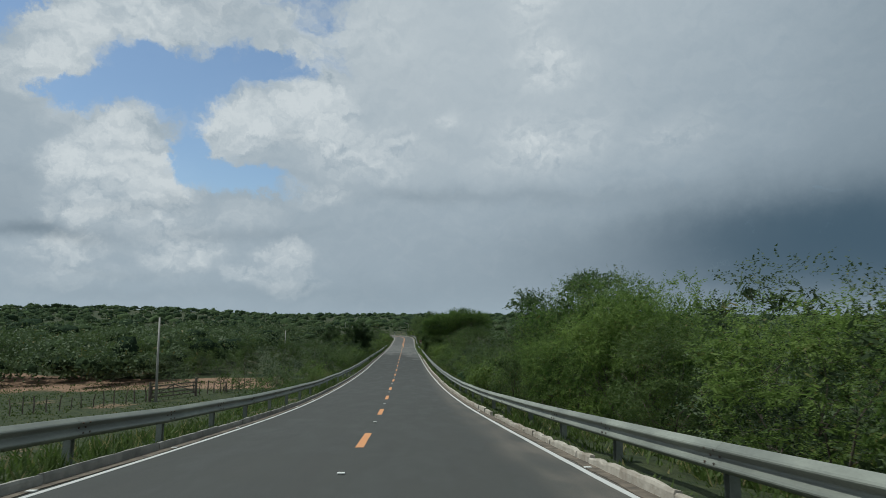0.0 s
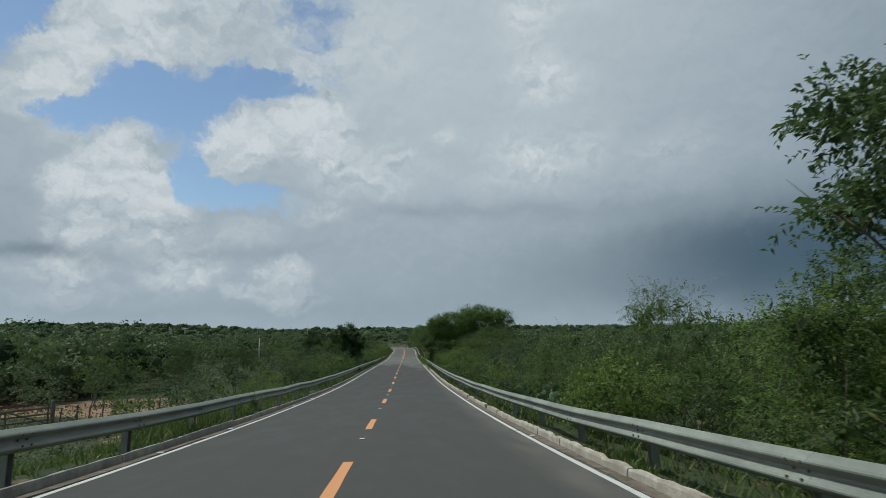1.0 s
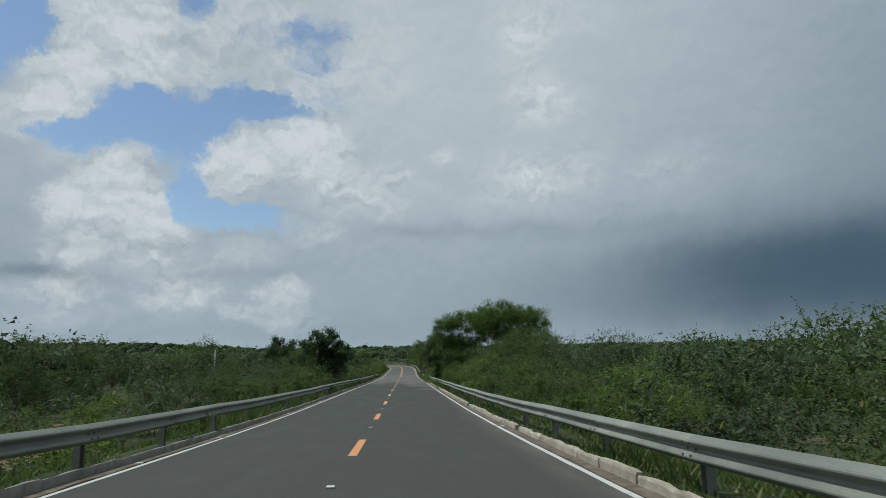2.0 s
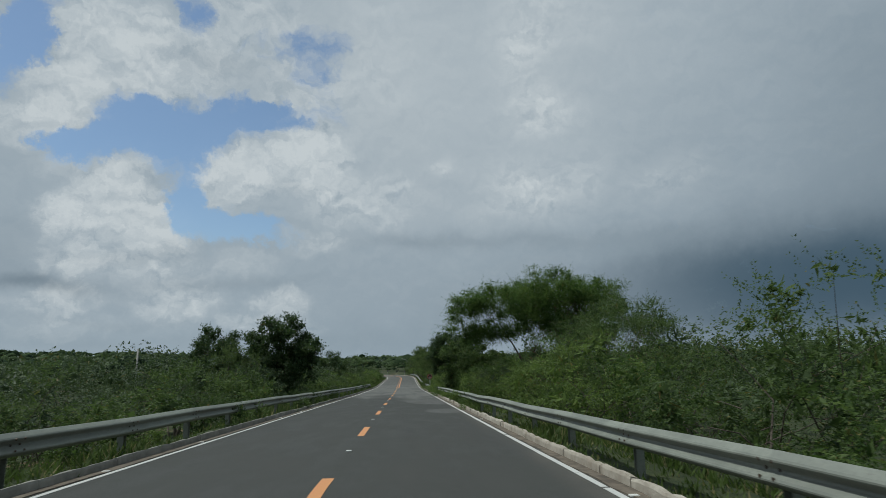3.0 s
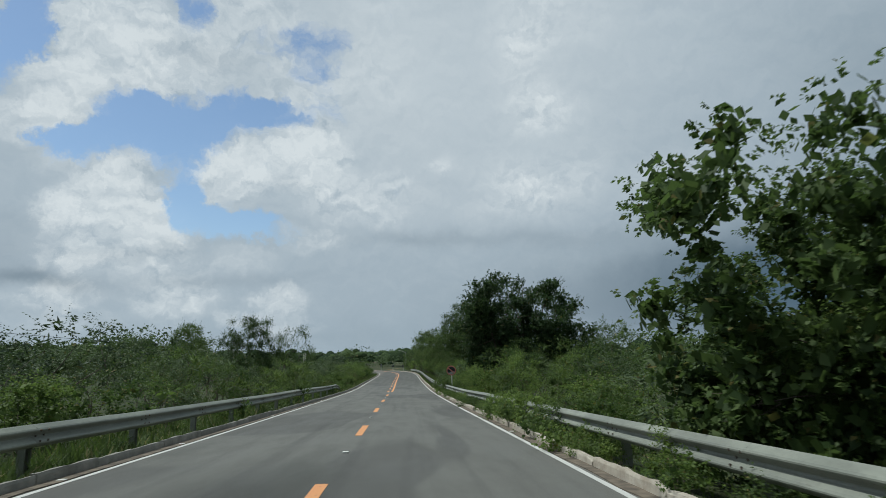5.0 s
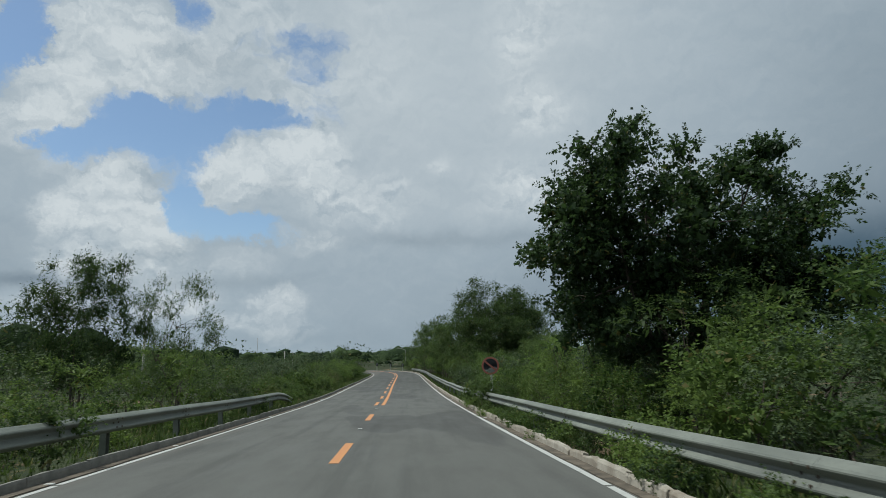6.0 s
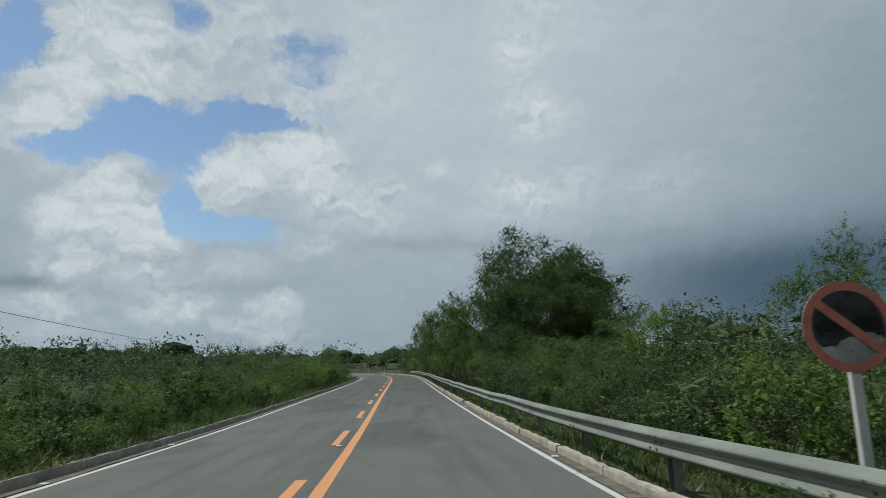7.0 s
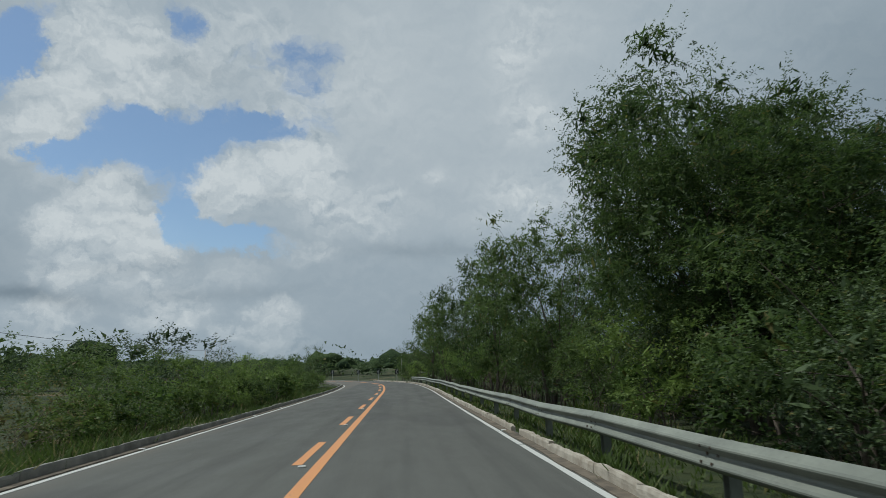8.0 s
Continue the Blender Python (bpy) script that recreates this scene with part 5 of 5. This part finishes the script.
# ---- far woodland ----
def build_woodland():
    rs = np.random.RandomState(77)
    n = 8000
    r = 22 + 1000 * rs.rand(n) ** 1.55
    a = np.radians(rs.uniform(-47, 47, n))
    x, y = r * np.sin(a), 20 + r * np.cos(a)
    s, d = nearest_road(x, y)
    yard = (x < -11) & (x > -48) & (y > 30) & (y < 74 + 0.2 * x)
    keep = (np.abs(d) > np.where((x < 0) & (y < 60), 30, 24)) & ~yard
    keep |= (y > 290) & (np.abs(d) > 7)
    x, y, r = x[keep], y[keep], r[keep]
    m = len(x)
    z = ground_z(x, y)
    h = rs.uniform(2.2, 4.8, m) + 2.2 * (rs.rand(m) < 0.12)
    # closed, lumpy crowns, with leafy shoots all over them
    wide = h * rs.uniform(0.48, 0.85, m)
    C = np.stack([x, y, z + h * 0.55], 1)
    R = np.stack([wide, wide, h * 0.42], 1)
    near = np.hypot(x, y - np.clip(y, 0, 182))
    for (iv, it), pick in ((ICO2, near < 150), (ICO1, near >= 150)):
        i = np.where(pick)[0]
        xx, yy = x[i][:, None], y[i][:, None]
        lump = 1 + 0.20 * np.sin(iv[None, :, 0] * 4.1 + xx) * np.cos(iv[None, :, 1] * 3.7 + yy) + 0.12 * np.sin(iv[None, :, 2] * 6 + xx * 2 + iv[None, :, 0] * 5) + rs.normal(0, 0.13, (len(i), len(iv)))
        V = C[i][:, None, :] + iv[None] * R[i][:, None, :] * (lump * (0.44 if len(iv) > 20 else 0.84))[:, :, None]
        T = it[None] + (np.arange(len(i)) * len(iv))[:, None, None]
        T = T[:, iv[it].mean(axis=1)[:, 2] > -0.55]
        nt_ = T.shape[0] * T.shape[1]
        me = bpy.data.meshes.new("woodland")
        me.vertices.add(len(i) * len(iv))
        me.vertices.foreach_set("co", V.astype(np.float32).ravel())
        me.loops.add(nt_ * 3)
        me.loops.foreach_set("vertex_index", T.astype(np.int32).ravel())
        me.polygons.add(nt_)
        me.polygons.foreach_set("loop_start", np.arange(0, nt_ * 3, 3, dtype=np.int32))
        me.polygons.foreach_set("loop_total", np.full(nt_, 3, dtype=np.int32))
        me.materials.append(WOOD_CROWN)
        me.update(calc_edges=True)
        tagged(new("woodland", me), "distant low scrub woodland covering the plain", "woodland", kind="stuff")
    per = np.where(near < 60, 220, np.where(near < 110, 90, np.where(near < 220, 30, 8)))
    out = []
    for cnt in (220, 90, 30, 8):
        i = np.where(per == cnt)[0]
        size = {220: 0.44, 90: 0.58, 30: 0.7, 8: 1.2}[cnt]
        dd = unit(rs.normal(size=(len(i), cnt, 3)) + (0, 0, 0.5))
        c = C[i][:, None, :] + dd * R[i][:, None, :] * rs.uniform(0.62 if cnt > 80 else 0.9, 1.12, (len(i), cnt, 1))
        nn = unit(dd * 0.6 + rs.normal(size=c.shape) * 0.6)
        u = unit(np.cross(nn, rs.normal(size=c.shape)))
        v = np.cross(nn, u)
        sz = size * rs.uniform(0.5, 1.2, (len(i), cnt, 1))
        q = np.stack([c - u * sz * 0.4 + v * sz * 0.30, c + u * sz * 0.6, c - u * sz * 0.4 - v * sz * 0.30], axis=2)
        out.append(q.reshape(-1, 3, 3))
    me = crown_mesh("woodland_shoots", np.concatenate(out), np.zeros((0, 4, 3)), LEAF_FAR)
    tagged(new("woodland_shoots", me), "leafy shoots over the distant woodland crowns", "foliage", kind="stuff")


build_woodland()


# ---- verge plants ----
def build_verge(side, seed, name):
    rs = np.random.RandomState(seed)
    n = 24000
    s = rs.uniform(-4, 240, n)
    o = 3.70 + 3.4 * rs.rand(n) ** 1.6
    h = np.interp(s, S_GRID, _hd)
    x = np.interp(s, S_GRID, ROAD_X) + side * o * np.cos(h)
    y = np.interp(s, S_GRID, ROAD_Y) + side * o * np.sin(h)
    patch = wave(x, y, 1.3, 0.45, seed) + 0.8 * wave(x, y, 0.5, 0.21, seed + 2)
    keep = patch + rs.normal(size=n) * 0.7 > -0.75
    x, y, o, patch = x[keep], y[keep], o[keep], patch[keep]
    m = len(x)
    z = ground_z(x, y)
    hgt = (0.10 + 0.16 * np.clip(patch, 0, 1.5) + 0.10 * np.clip(o - 4.1, 0, 1.5)) * rs.uniform(0.5, 1.5, m)
    quads = []
    for b in range(4):
        a = rs.uniform(0, 2 * np.pi, m)
        lean = rs.uniform(0.15, 0.9, m) * hgt
        base = np.stack([x + rs.normal(0, 0.06, m), y + rs.normal(0, 0.06, m), z - 0.02], 1)
        d = np.stack([np.cos(a), np.sin(a), 0 * a], 1)
        p = np.stack([-np.sin(a), np.cos(a), 0 * a], 1)
        w = (rs.uniform(0.010, 0.022, m) + 0.014 * (rs.rand(m) < 0.45))[:, None]
        tip = base + d * lean[:, None] + np.array((0, 0, 1.0)) * (hgt * rs.uniform(0.6, 1.1, m))[:, None]
        mid = base * 0.5 + tip * 0.5 + np.array((0, 0, 1.0)) * (hgt * 0.14)[:, None]
        quads.append(np.stack([base + (mid - base) * 0.5 + p * w, tip, base - p * w * 0.4], 1))
    me = crown_mesh(name, np.concatenate(quads), np.zeros((0, 4, 3)), GRASS)
    tagged(new(name, me), "rough grass and weeds along the road verge", "grass", kind="stuff")


build_verge(-1, 5, "verge_grass")
build_verge(1, 6, "verge_grass")


# ---- rough grass of the farmyard ----
def build_yard():
    rs = np.random.RandomState(15)
    n = 26000
    x, y = rs.uniform(-50, -7, n), rs.uniform(8, 72, n)
    keep = wave(x, y, 0.5, 0.37, 3) + 0.6 * wave(x, y, 1.4, 1.1, 5) + rs.normal(0, 0.5, n) > -0.35
    x, y = x[keep], y[keep]
    m = len(x)
    base = np.stack([x, y, ground_z(x, y) - 0.02], 1)
    h = rs.uniform(0.05, 0.20, m)
    quads = []
    for b in range(4):
        a = rs.uniform(0, 2 * np.pi, m)
        p = np.stack([-np.sin(a), np.cos(a), 0 * a], 1)
        tip = base + np.stack([np.cos(a) * h * 0.6, np.sin(a) * h * 0.6, h * rs.uniform(0.6, 1.1, m)], 1)
        w = rs.uniform(0.02, 0.06, m)[:, None]
        quads.append(np.stack([base + p * w, tip, base - p * w], 1))
    me = crown_mesh("yard_grass", np.concatenate(quads), np.zeros((0, 4, 3)), GRASS)
    tagged(new("yard_grass", me), "rough tufted grass and weeds in the farmyard", "grass", kind="stuff")


build_yard()


# ---- road sign ----
def ring_bm(r0, r1, t, n=48):
    bm = bmesh.new()
    rows = []
    for r, y in ((r0, -t), (r1, -t), (r1, 0), (r0, 0)):
        rows.append([bm.verts.new((math.cos(2 * math.pi * k / n) * r, y, math.sin(2 * math.pi * k / n) * r)) for k in range(n)])
    for a in range(4):
        b = (a + 1) % 4
        for k in range(n):
            bm.faces.new((rows[a][k], rows[a][(k + 1) % n], rows[b][(k + 1) % n], rows[b][k]))
    return bm


def disc_bm(r, t, n=48):
    bm = bmesh.new()
    bmesh.ops.create_cone(bm, cap_ends=True, segments=n, radius1=r, radius2=r, depth=t, matrix=Matrix.Rotation(math.pi / 2, 4, "X"))
    return bm


def car_bm(w, h, van=False):
    """A flat car outline seen from behind or the side, as a thin raised plate."""
    bm = bmesh.new()
    if van:
        prof = [(-w, 0), (w, 0), (w, h * 0.55), (w * 0.8, h), (-w * 0.55, h), (-w * 0.95, h * 0.5)]
    else:
        prof = [(-w, 0), (w, 0), (w, h * 0.5), (w * 0.6, h * 0.6), (w * 0.35, h), (-w * 0.5, h), (-w * 0.8, h * 0.55), (-w, h * 0.5)]
    f = [bm.verts.new((x, -0.003, z)) for x, z in prof]
    b = [bm.verts.new((x, 0, z)) for x, z in prof]
    bm.faces.new(f)
    n = len(prof)
    for i in range(n):
        bm.faces.new((f[i], b[i], b[(i + 1) % n], f[(i + 1) % n]))
    return bm


def build_sign():
    p = road_at(164.3, 4.78)
    g0 = gz(p.x, p.y)
    root = tagged(new("road_sign"), "faded round no-overtaking sign on a pale post", "road sign")
    root.matrix_world = Matrix.Translation((p.x, p.y, g0)) @ Matrix.Rotation(radians(-6), 4, "Z") @ Matrix.Rotation(radians(-1), 4, "Y")
    top = p.z + 1.62 - g0
    part("post", bm_mesh("post", box_bm(0.085, 0.06, top + 0.55, 0.006, (0.02, 0.04, (top - 0.05) / 2)), POST_WHITE), root, "pale wooden sign post")
    plate = part("plate", bm_mesh("plate", disc_bm(0.375, 0.006), SIGN_WHITE), root, "grimy pale sign plate", Matrix.Translation((0, 0, top)))
    part("dark_film", bm_mesh("dark_film", dark_half_bm(), SIGN_BLACK), plate, "dark upper half of the sign face", Matrix.Translation((0, -0.0045, 0)))
    part("red_ring", bm_mesh("red_ring", ring_bm(0.300, 0.375, 0.004), SIGN_RED), plate, "faded red ring", Matrix.Translation((0, -0.005, 0)))
    part("red_bar", bm_mesh("red_bar", box_bm(0.62, 0.004, 0.075, 0.0), SIGN_RED), plate, "faded red diagonal bar", Matrix.Translation((0, -0.014, 0)) @ Matrix.Rotation(radians(40), 4, "Y"))
    part("car_symbol", bm_mesh("car_symbol", car_bm(0.115, 0.10), CAR_BLACK), plate, "black car symbol", Matrix.Translation((-0.155, -0.0105, -0.035)))
    part("car_symbol", bm_mesh("car_symbol", car_bm(0.115, 0.12, True), CAR_BLACK), plate, "black car symbol", Matrix.Translation((0.15, -0.0105, -0.035)))
    for x in (-0.235, -0.075, 0.07, 0.23):
        part("wheel_symbol", bm_mesh("wheel_symbol", box_bm(0.03, 0.003, 0.035), CAR_BLACK), plate, "", Matrix.Translation((x, -0.0115, -0.062)))
    for z in (0.0, -0.2):
        part("bolt", bm_mesh("bolt", cyl_bm(0.010, 0.008, 0.008, 8, rot=Matrix.Rotation(radians(90), 4, "X")), STEEL), plate, "", Matrix.Translation((0.0, -0.016 if z == 0 else -0.005, z)))
    return root


def dark_half_bm():
    """The dark part of the face, with a ragged lower edge."""
    bm = bmesh.new()
    rng = random.Random(4)
    n = 40
    pts = []
    for k in range(n + 1):
        a = radians(-22 + 224 * k / n)
        pts.append((math.cos(a) * 0.302, math.sin(a) * 0.302))
    low = [(-0.28 + 0.56 * k / 14, -0.10 - 0.05 * (k < 5) + rng.uniform(-0.02, 0.02) + 0.05 * (k > 9)) for k in range(1, 14)]
    ring = [bm.verts.new((x, -0.001, z)) for x, z in pts + low]
    bm.faces.new(ring)
    bmesh.ops.triangulate(bm, faces=bm.faces[:])
    return bm


CAR_BLACK = material("sign_symbol_black", plain((0.006, 0.007, 0.009), (0.014, 0.015, 0.017), 12.0), 0.45)
build_sign()


# ---- poles and cables ----
def build_pole(x, y, top, arm=False, lamp=False):
    g0 = gz(x, y)
    h = top - g0
    root = tagged(new("utility_pole"), "slim grey concrete utility pole", "utility pole", "utility poles")
    root.location = (x, y, g0 - 0.3)
    part("pole", bm_mesh("pole", cyl_bm(0.115, 0.065, h + 0.3, 10), POLE_CONCRETE, True), root)
    if arm:
        part("cross_arm", bm_mesh("cross_arm", box_bm(0.9, 0.09, 0.10, 0.01, (0, 0, h + 0.1)), WOOD_POST), root, "short wooden cross-arm")
        for dx in (-0.38, 0.38):
            part("insulator", bm_mesh("insulator", cyl_bm(0.035, 0.05, 0.13, 8, (dx, 0, h + 0.15)), POST_WHITE), root, "pale insulator")
    return Vector((x, y, top))


def build_cable(a, b, sag):
    pts = [a.lerp(b, k / 16) - Vector((0, 0, sag * 4 * (k / 16) * (1 - k / 16))) for k in range(17)]
    v, f = tube([p - a for p in pts], [0.014] * 17, 5)
    ob = new("overhead_cable", mesh_from("cable", v, f, WIRE))
    ob.location = a
    tagged(ob, "thin dark overhead cable between poles", "cable", "overhead cables")


build_pole(-19.9, 53.6, 0.75, arm=False)
P = [build_pole(x, y, z) for x, y, z in ((-24.0, 128.0, -2.4), (-17.5, 181.0, -3.6), (-22.3, 257.0, -4.2), (-31.7, 320.0, -3.6))]
for a, b in zip(P, P[1:]):
    build_cable(a + Vector((0, 0, -0.06)), b + Vector((0, 0, -0.06)), 0.7)
build_pole(-96.0, 430.0, 4.5)
build_pole(-60.0, 400.0, 3.2)


# ---- marker posts and lamp at the bend ----
def build_marker(x, y, h, board=True):
    g0 = gz(x, y)
    root = tagged(new("marker_post"), "white marker post at the outside of the bend", "marker post", "marker posts at the bend")
    root.location = (x, y, g0 - 0.2)
    part("post", bm_mesh("post", box_bm(0.09, 0.07, h + 0.2, 0.008, (0, 0, (h + 0.2) / 2)), POST_WHITE), root)
    if board:
        part("board", bm_mesh("board", box_bm(0.42, 0.02, 0.55, 0.01, (0, -0.05, h - 0.05)), SIGN_BLACK), root, "dark chevron board")
        bm = bmesh.new()
        for z0, z1 in ((0.0, 0.26), (0.0, -0.26)):
            vs = [bm.verts.new((x_, -0.0645, h - 0.05 + z)) for x_, z in ((-0.16, z0), (0.0, z0), (0.16, z1), (0.02, z1))]
            bm.faces.new(vs if z1 > 0 else vs[::-1])
        part("chevron", bm_mesh("chevron", bm, SIGN_WHITE), root, "pale chevron stripe")


for s, o in ((258.0, 5.0), (264.0, 5.0), (270.0, 5.0), (278.0, 5.2)):
    q = road_at(s, o)
    build_marker(q.x, q.y, 1.5)
q = road_at(286.0, -5.2)
build_marker(q.x, q.y, 1.7, False)


def build_street_lamp():
    x, y = 0.2, 292.0
    g0 = gz(x, y)
    root = tagged(new("street_lamp"), "pale street lamp with a bent arm beyond the bend", "street lamp")
    root.location = (x, y, g0 - 0.3)
    h = 4.6
    path = [(0, 0, 0), (0, 0, h * 0.6), (0, 0, h - 0.3), (-0.25, 0, h), (-1.2, 0, h + 0.35), (-1.7, 0, h + 0.42)]
    v, f = tube(path, [0.09, 0.075, 0.06, 0.05, 0.045, 0.04], 8)
    part("pole", mesh_from("pole", v, f, POLE_CONCRETE, True), root)
    part("lamp_head", bm_mesh("lamp_head", box_bm(0.55, 0.2, 0.1, 0.03, (-1.9, 0, h + 0.42)), POST_WHITE), root, "pale lamp head, unlit")


build_street_lamp()


# ---- farm fence and gate ----
def build_fence():
    rng = random.Random(15)
    runs = [((-27.5, 47.0), (-20.6, 53.3), 0.75), ((-17.6, 57.6), (-12.6, 66.0), 0.75), ((7.7, 91.5), (8.3, 102.5), 1.8)]
    for a, b, gap in runs:
        A, B = Vector(a), Vector(b)
        n = int((B - A).length / gap)
        root = tagged(new("farm_fence"), "rough stake-and-wire fence round the farmyard" if gap < 1 else "leaning wire fence among the roadside shrubs", "fence", "wire fences")
        root.location = (A.x, A.y, gz(A.x, A.y))
        tops = []
        for k in range(n + 1):
            p = A.lerp(B, k / n) + Vector((rng.uniform(-0.08, 0.08), rng.uniform(-0.08, 0.08)))
            z = gz(p.x, p.y)
            h = rng.uniform(0.85, 1.3)
            loc = Vector((p.x, p.y, z)) - root.location
            r = rng.uniform(0.035, 0.065)
            v, f = tube([(0, 0, -0.3), (rng.uniform(-0.05, 0.05), 0, h * 0.5), (rng.uniform(-0.12, 0.12), rng.uniform(-0.1, 0.1), h)], [r, r * 0.95, r * 0.8], 6)
            part("stake", mesh_from("stake", v, f, WOOD_POST), root, "", Matrix.Translation(loc))
            tops.append(loc)
        for hz in (0.3, 0.6, 0.85):
            v, f = tube([t + Vector((0, 0, hz)) for t in tops], [0.008] * len(tops), 4)
            part("wire", mesh_from("wire", v, f, WIRE), root, "thin fence wire")
    # gate
    A, B = Vector((-20.4, 53.6)), Vector((-17.9, 57.2))
    root = tagged(new("farm_gate"), "weathered wooden farm gate, closed", "gate")
    g0 = gz(A.x, A.y)
    root.matrix_world = Matrix.Translation((A.x, A.y, g0)) @ Matrix.Rotation(math.atan2(B.y - A.y, B.x - A.x), 4, "Z")
    L = (B - A).length
    for x in (0.0, L):
        part("gate_post", bm_mesh("gate_post", box_bm(0.17, 0.17, 1.95, 0.02, (x, 0, 0.6)), WOOD_POST), root)
    for z in (0.3, 0.6, 0.9, 1.2):
        part("rail", bm_mesh("rail", box_bm(L - 0.2, 0.035, 0.09, 0.008, (L / 2, 0, z)), WOOD_POST), root)
    for x in (0.2, L / 2, L - 0.2):
        part("upright", bm_mesh("upright", box_bm(0.09, 0.04, 1.05, 0.008, (x, 0.04, 0.75)), WOOD_POST), root)
    d = math.atan2(0.9, L / 2)
    for sx in (0.25, 0.75):
        part("brace", bm_mesh("brace", box_bm(math.hypot(L / 2, 0.9) - 0.15, 0.03, 0.08, 0.006), WOOD_POST), root, "", Matrix.Translation((L * sx, -0.04, 0.75)) @ Matrix.Rotation(d if sx > 0.5 else -d, 4, "Y"))


build_fence()


# ---- prickly pear and agave ----
def build_prickly_pear():
    rng = random.Random(9)
    p = road_at(44.0, 5.55)
    g0 = gz(p.x, p.y)
    root = tagged(new("prickly_pear"), "prickly pear cactus with broad flat pads", "cactus")
    root.location = (p.x, p.y, g0)

    def pad(m, r):
        bm = bmesh.new()
        bmesh.ops.create_uvsphere(bm, u_segments=14, v_segments=9, radius=1.0, matrix=Matrix.Translation((0, 0, r)) @ Matrix.Diagonal((r * 0.72, r * 0.13, r, 1)))
        for v in bm.verts:
            v.co.x *= 0.72 + 0.28 * min(1.0, v.co.z / r)
        part("pad", bm_mesh("pad", bm, CACTUS, True), root, "flat green cactus pad", m)

    def grow(m, r, depth):
        pad(m, r)
        if depth == 0:
            return
        for _ in range(rng.choice((1, 2, 2))):
            t = rng.uniform(-45, 45)
            q = m @ Matrix.Translation((math.sin(radians(t)) * r * 0.5, 0, r * 1.85 - abs(t) / 45 * r * 0.35)) @ pose(0, 0, 0, rng.uniform(-25, 25), t, rng.uniform(-60, 60))
            grow(q, r * rng.uniform(0.72, 0.95), depth - 1)

    for k in range(6):
        a = 2 * math.pi * k / 6
        grow(pose(0.38 * math.cos(a), 0.38 * math.sin(a), -0.05, rng.uniform(-20, 20), rng.uniform(-20, 20), rng.uniform(0, 360)), rng.uniform(0.2, 0.27), 3 if k % 2 else 2)


def build_agave(s, o, size):
    rng = random.Random(int(s * 7))
    p = road_at(s, o)
    root = tagged(new("agave"), "spiky grey-green agave rosette behind the guard rail", "agave", "agaves")
    root.location = (p.x, p.y, gz(p.x, p.y))
    for k in range(17):
        a = 360 * k * 0.382
        lean = 18 + 62 * k / 17
        L = size * rng.uniform(0.8, 1.1)
        V, F = [], []
        n = 5
        for i in range(n + 1):
            f = i / n
            w = 0.055 * size * (1 - f ** 2.2) + 0.002
            y = L * f
            z = -0.10 * L * f * f
            V += [(-w, y, z + w * 0.5), (0, y, z - w * 0.15), (w, y, z + w * 0.5), (0, y, z - w * 0.35)]
        for i in range(n):
            b = 4 * i
            F += [(b, b + 1, b + 5, b + 4), (b + 1, b + 2, b + 6, b + 5), (b + 2, b + 3, b + 7, b + 6), (b + 3, b, b + 4, b + 7)]
        part("blade", mesh_from("blade", V, F, CACTUS, True), root, "", Matrix.Rotation(radians(a), 4, "Z") @ Matrix.Rotation(radians(90 - lean), 4, "X"))


build_prickly_pear()
build_agave(45.6, 5.4, 0.95)
build_agave(46.8, 5.9, 0.8)


# ---- dead trunk among the shrubs ----
def build_dead_trunk():
    x, y = 8.6, 185.8
    g0 = gz(x, y)
    root = tagged(new("dead_trunk"), "pale bare leaning trunk with broken branches", "dead tree")
    root.location = (x, y, g0)
    up = road_at(185.0, 0).z - g0
    stems = [[(0.0, 0, -0.2), (-0.25, 0.1, up * 0.6 + 0.4), (-0.7, 0.05, up + 1.3), (-1.05, 0.2, up + 2.2)], [(0.0, 0.1, up * 0.5), (0.15, 0.2, up + 0.8), (-0.15, 0.3, up + 1.7), (-0.2, 0.2, up + 2.3)]]
    for path, r in zip(stems, (0.055, 0.04)):
        v, f = tube(path, [r, r * 0.9, r * 0.7, r * 0.3], 7)
        part("stem", mesh_from("stem", v, f, BARK_PALE, True), root)
    for k, (a, b) in enumerate((((-0.45, 0.07, up + 0.8), (-1.0, -0.2, up + 1.2)), ((-0.8, 0.1, up + 1.5), (-0.5, 0.4, up + 2.0)))):
        v, f = tube([a, Vector(a).lerp(Vector(b), 0.5) + Vector((0, 0, 0.06)), b], [0.02, 0.014, 0.006], 5)
        part("branch", mesh_from("branch", v, f, BARK_PALE, True), root)


build_dead_trunk()
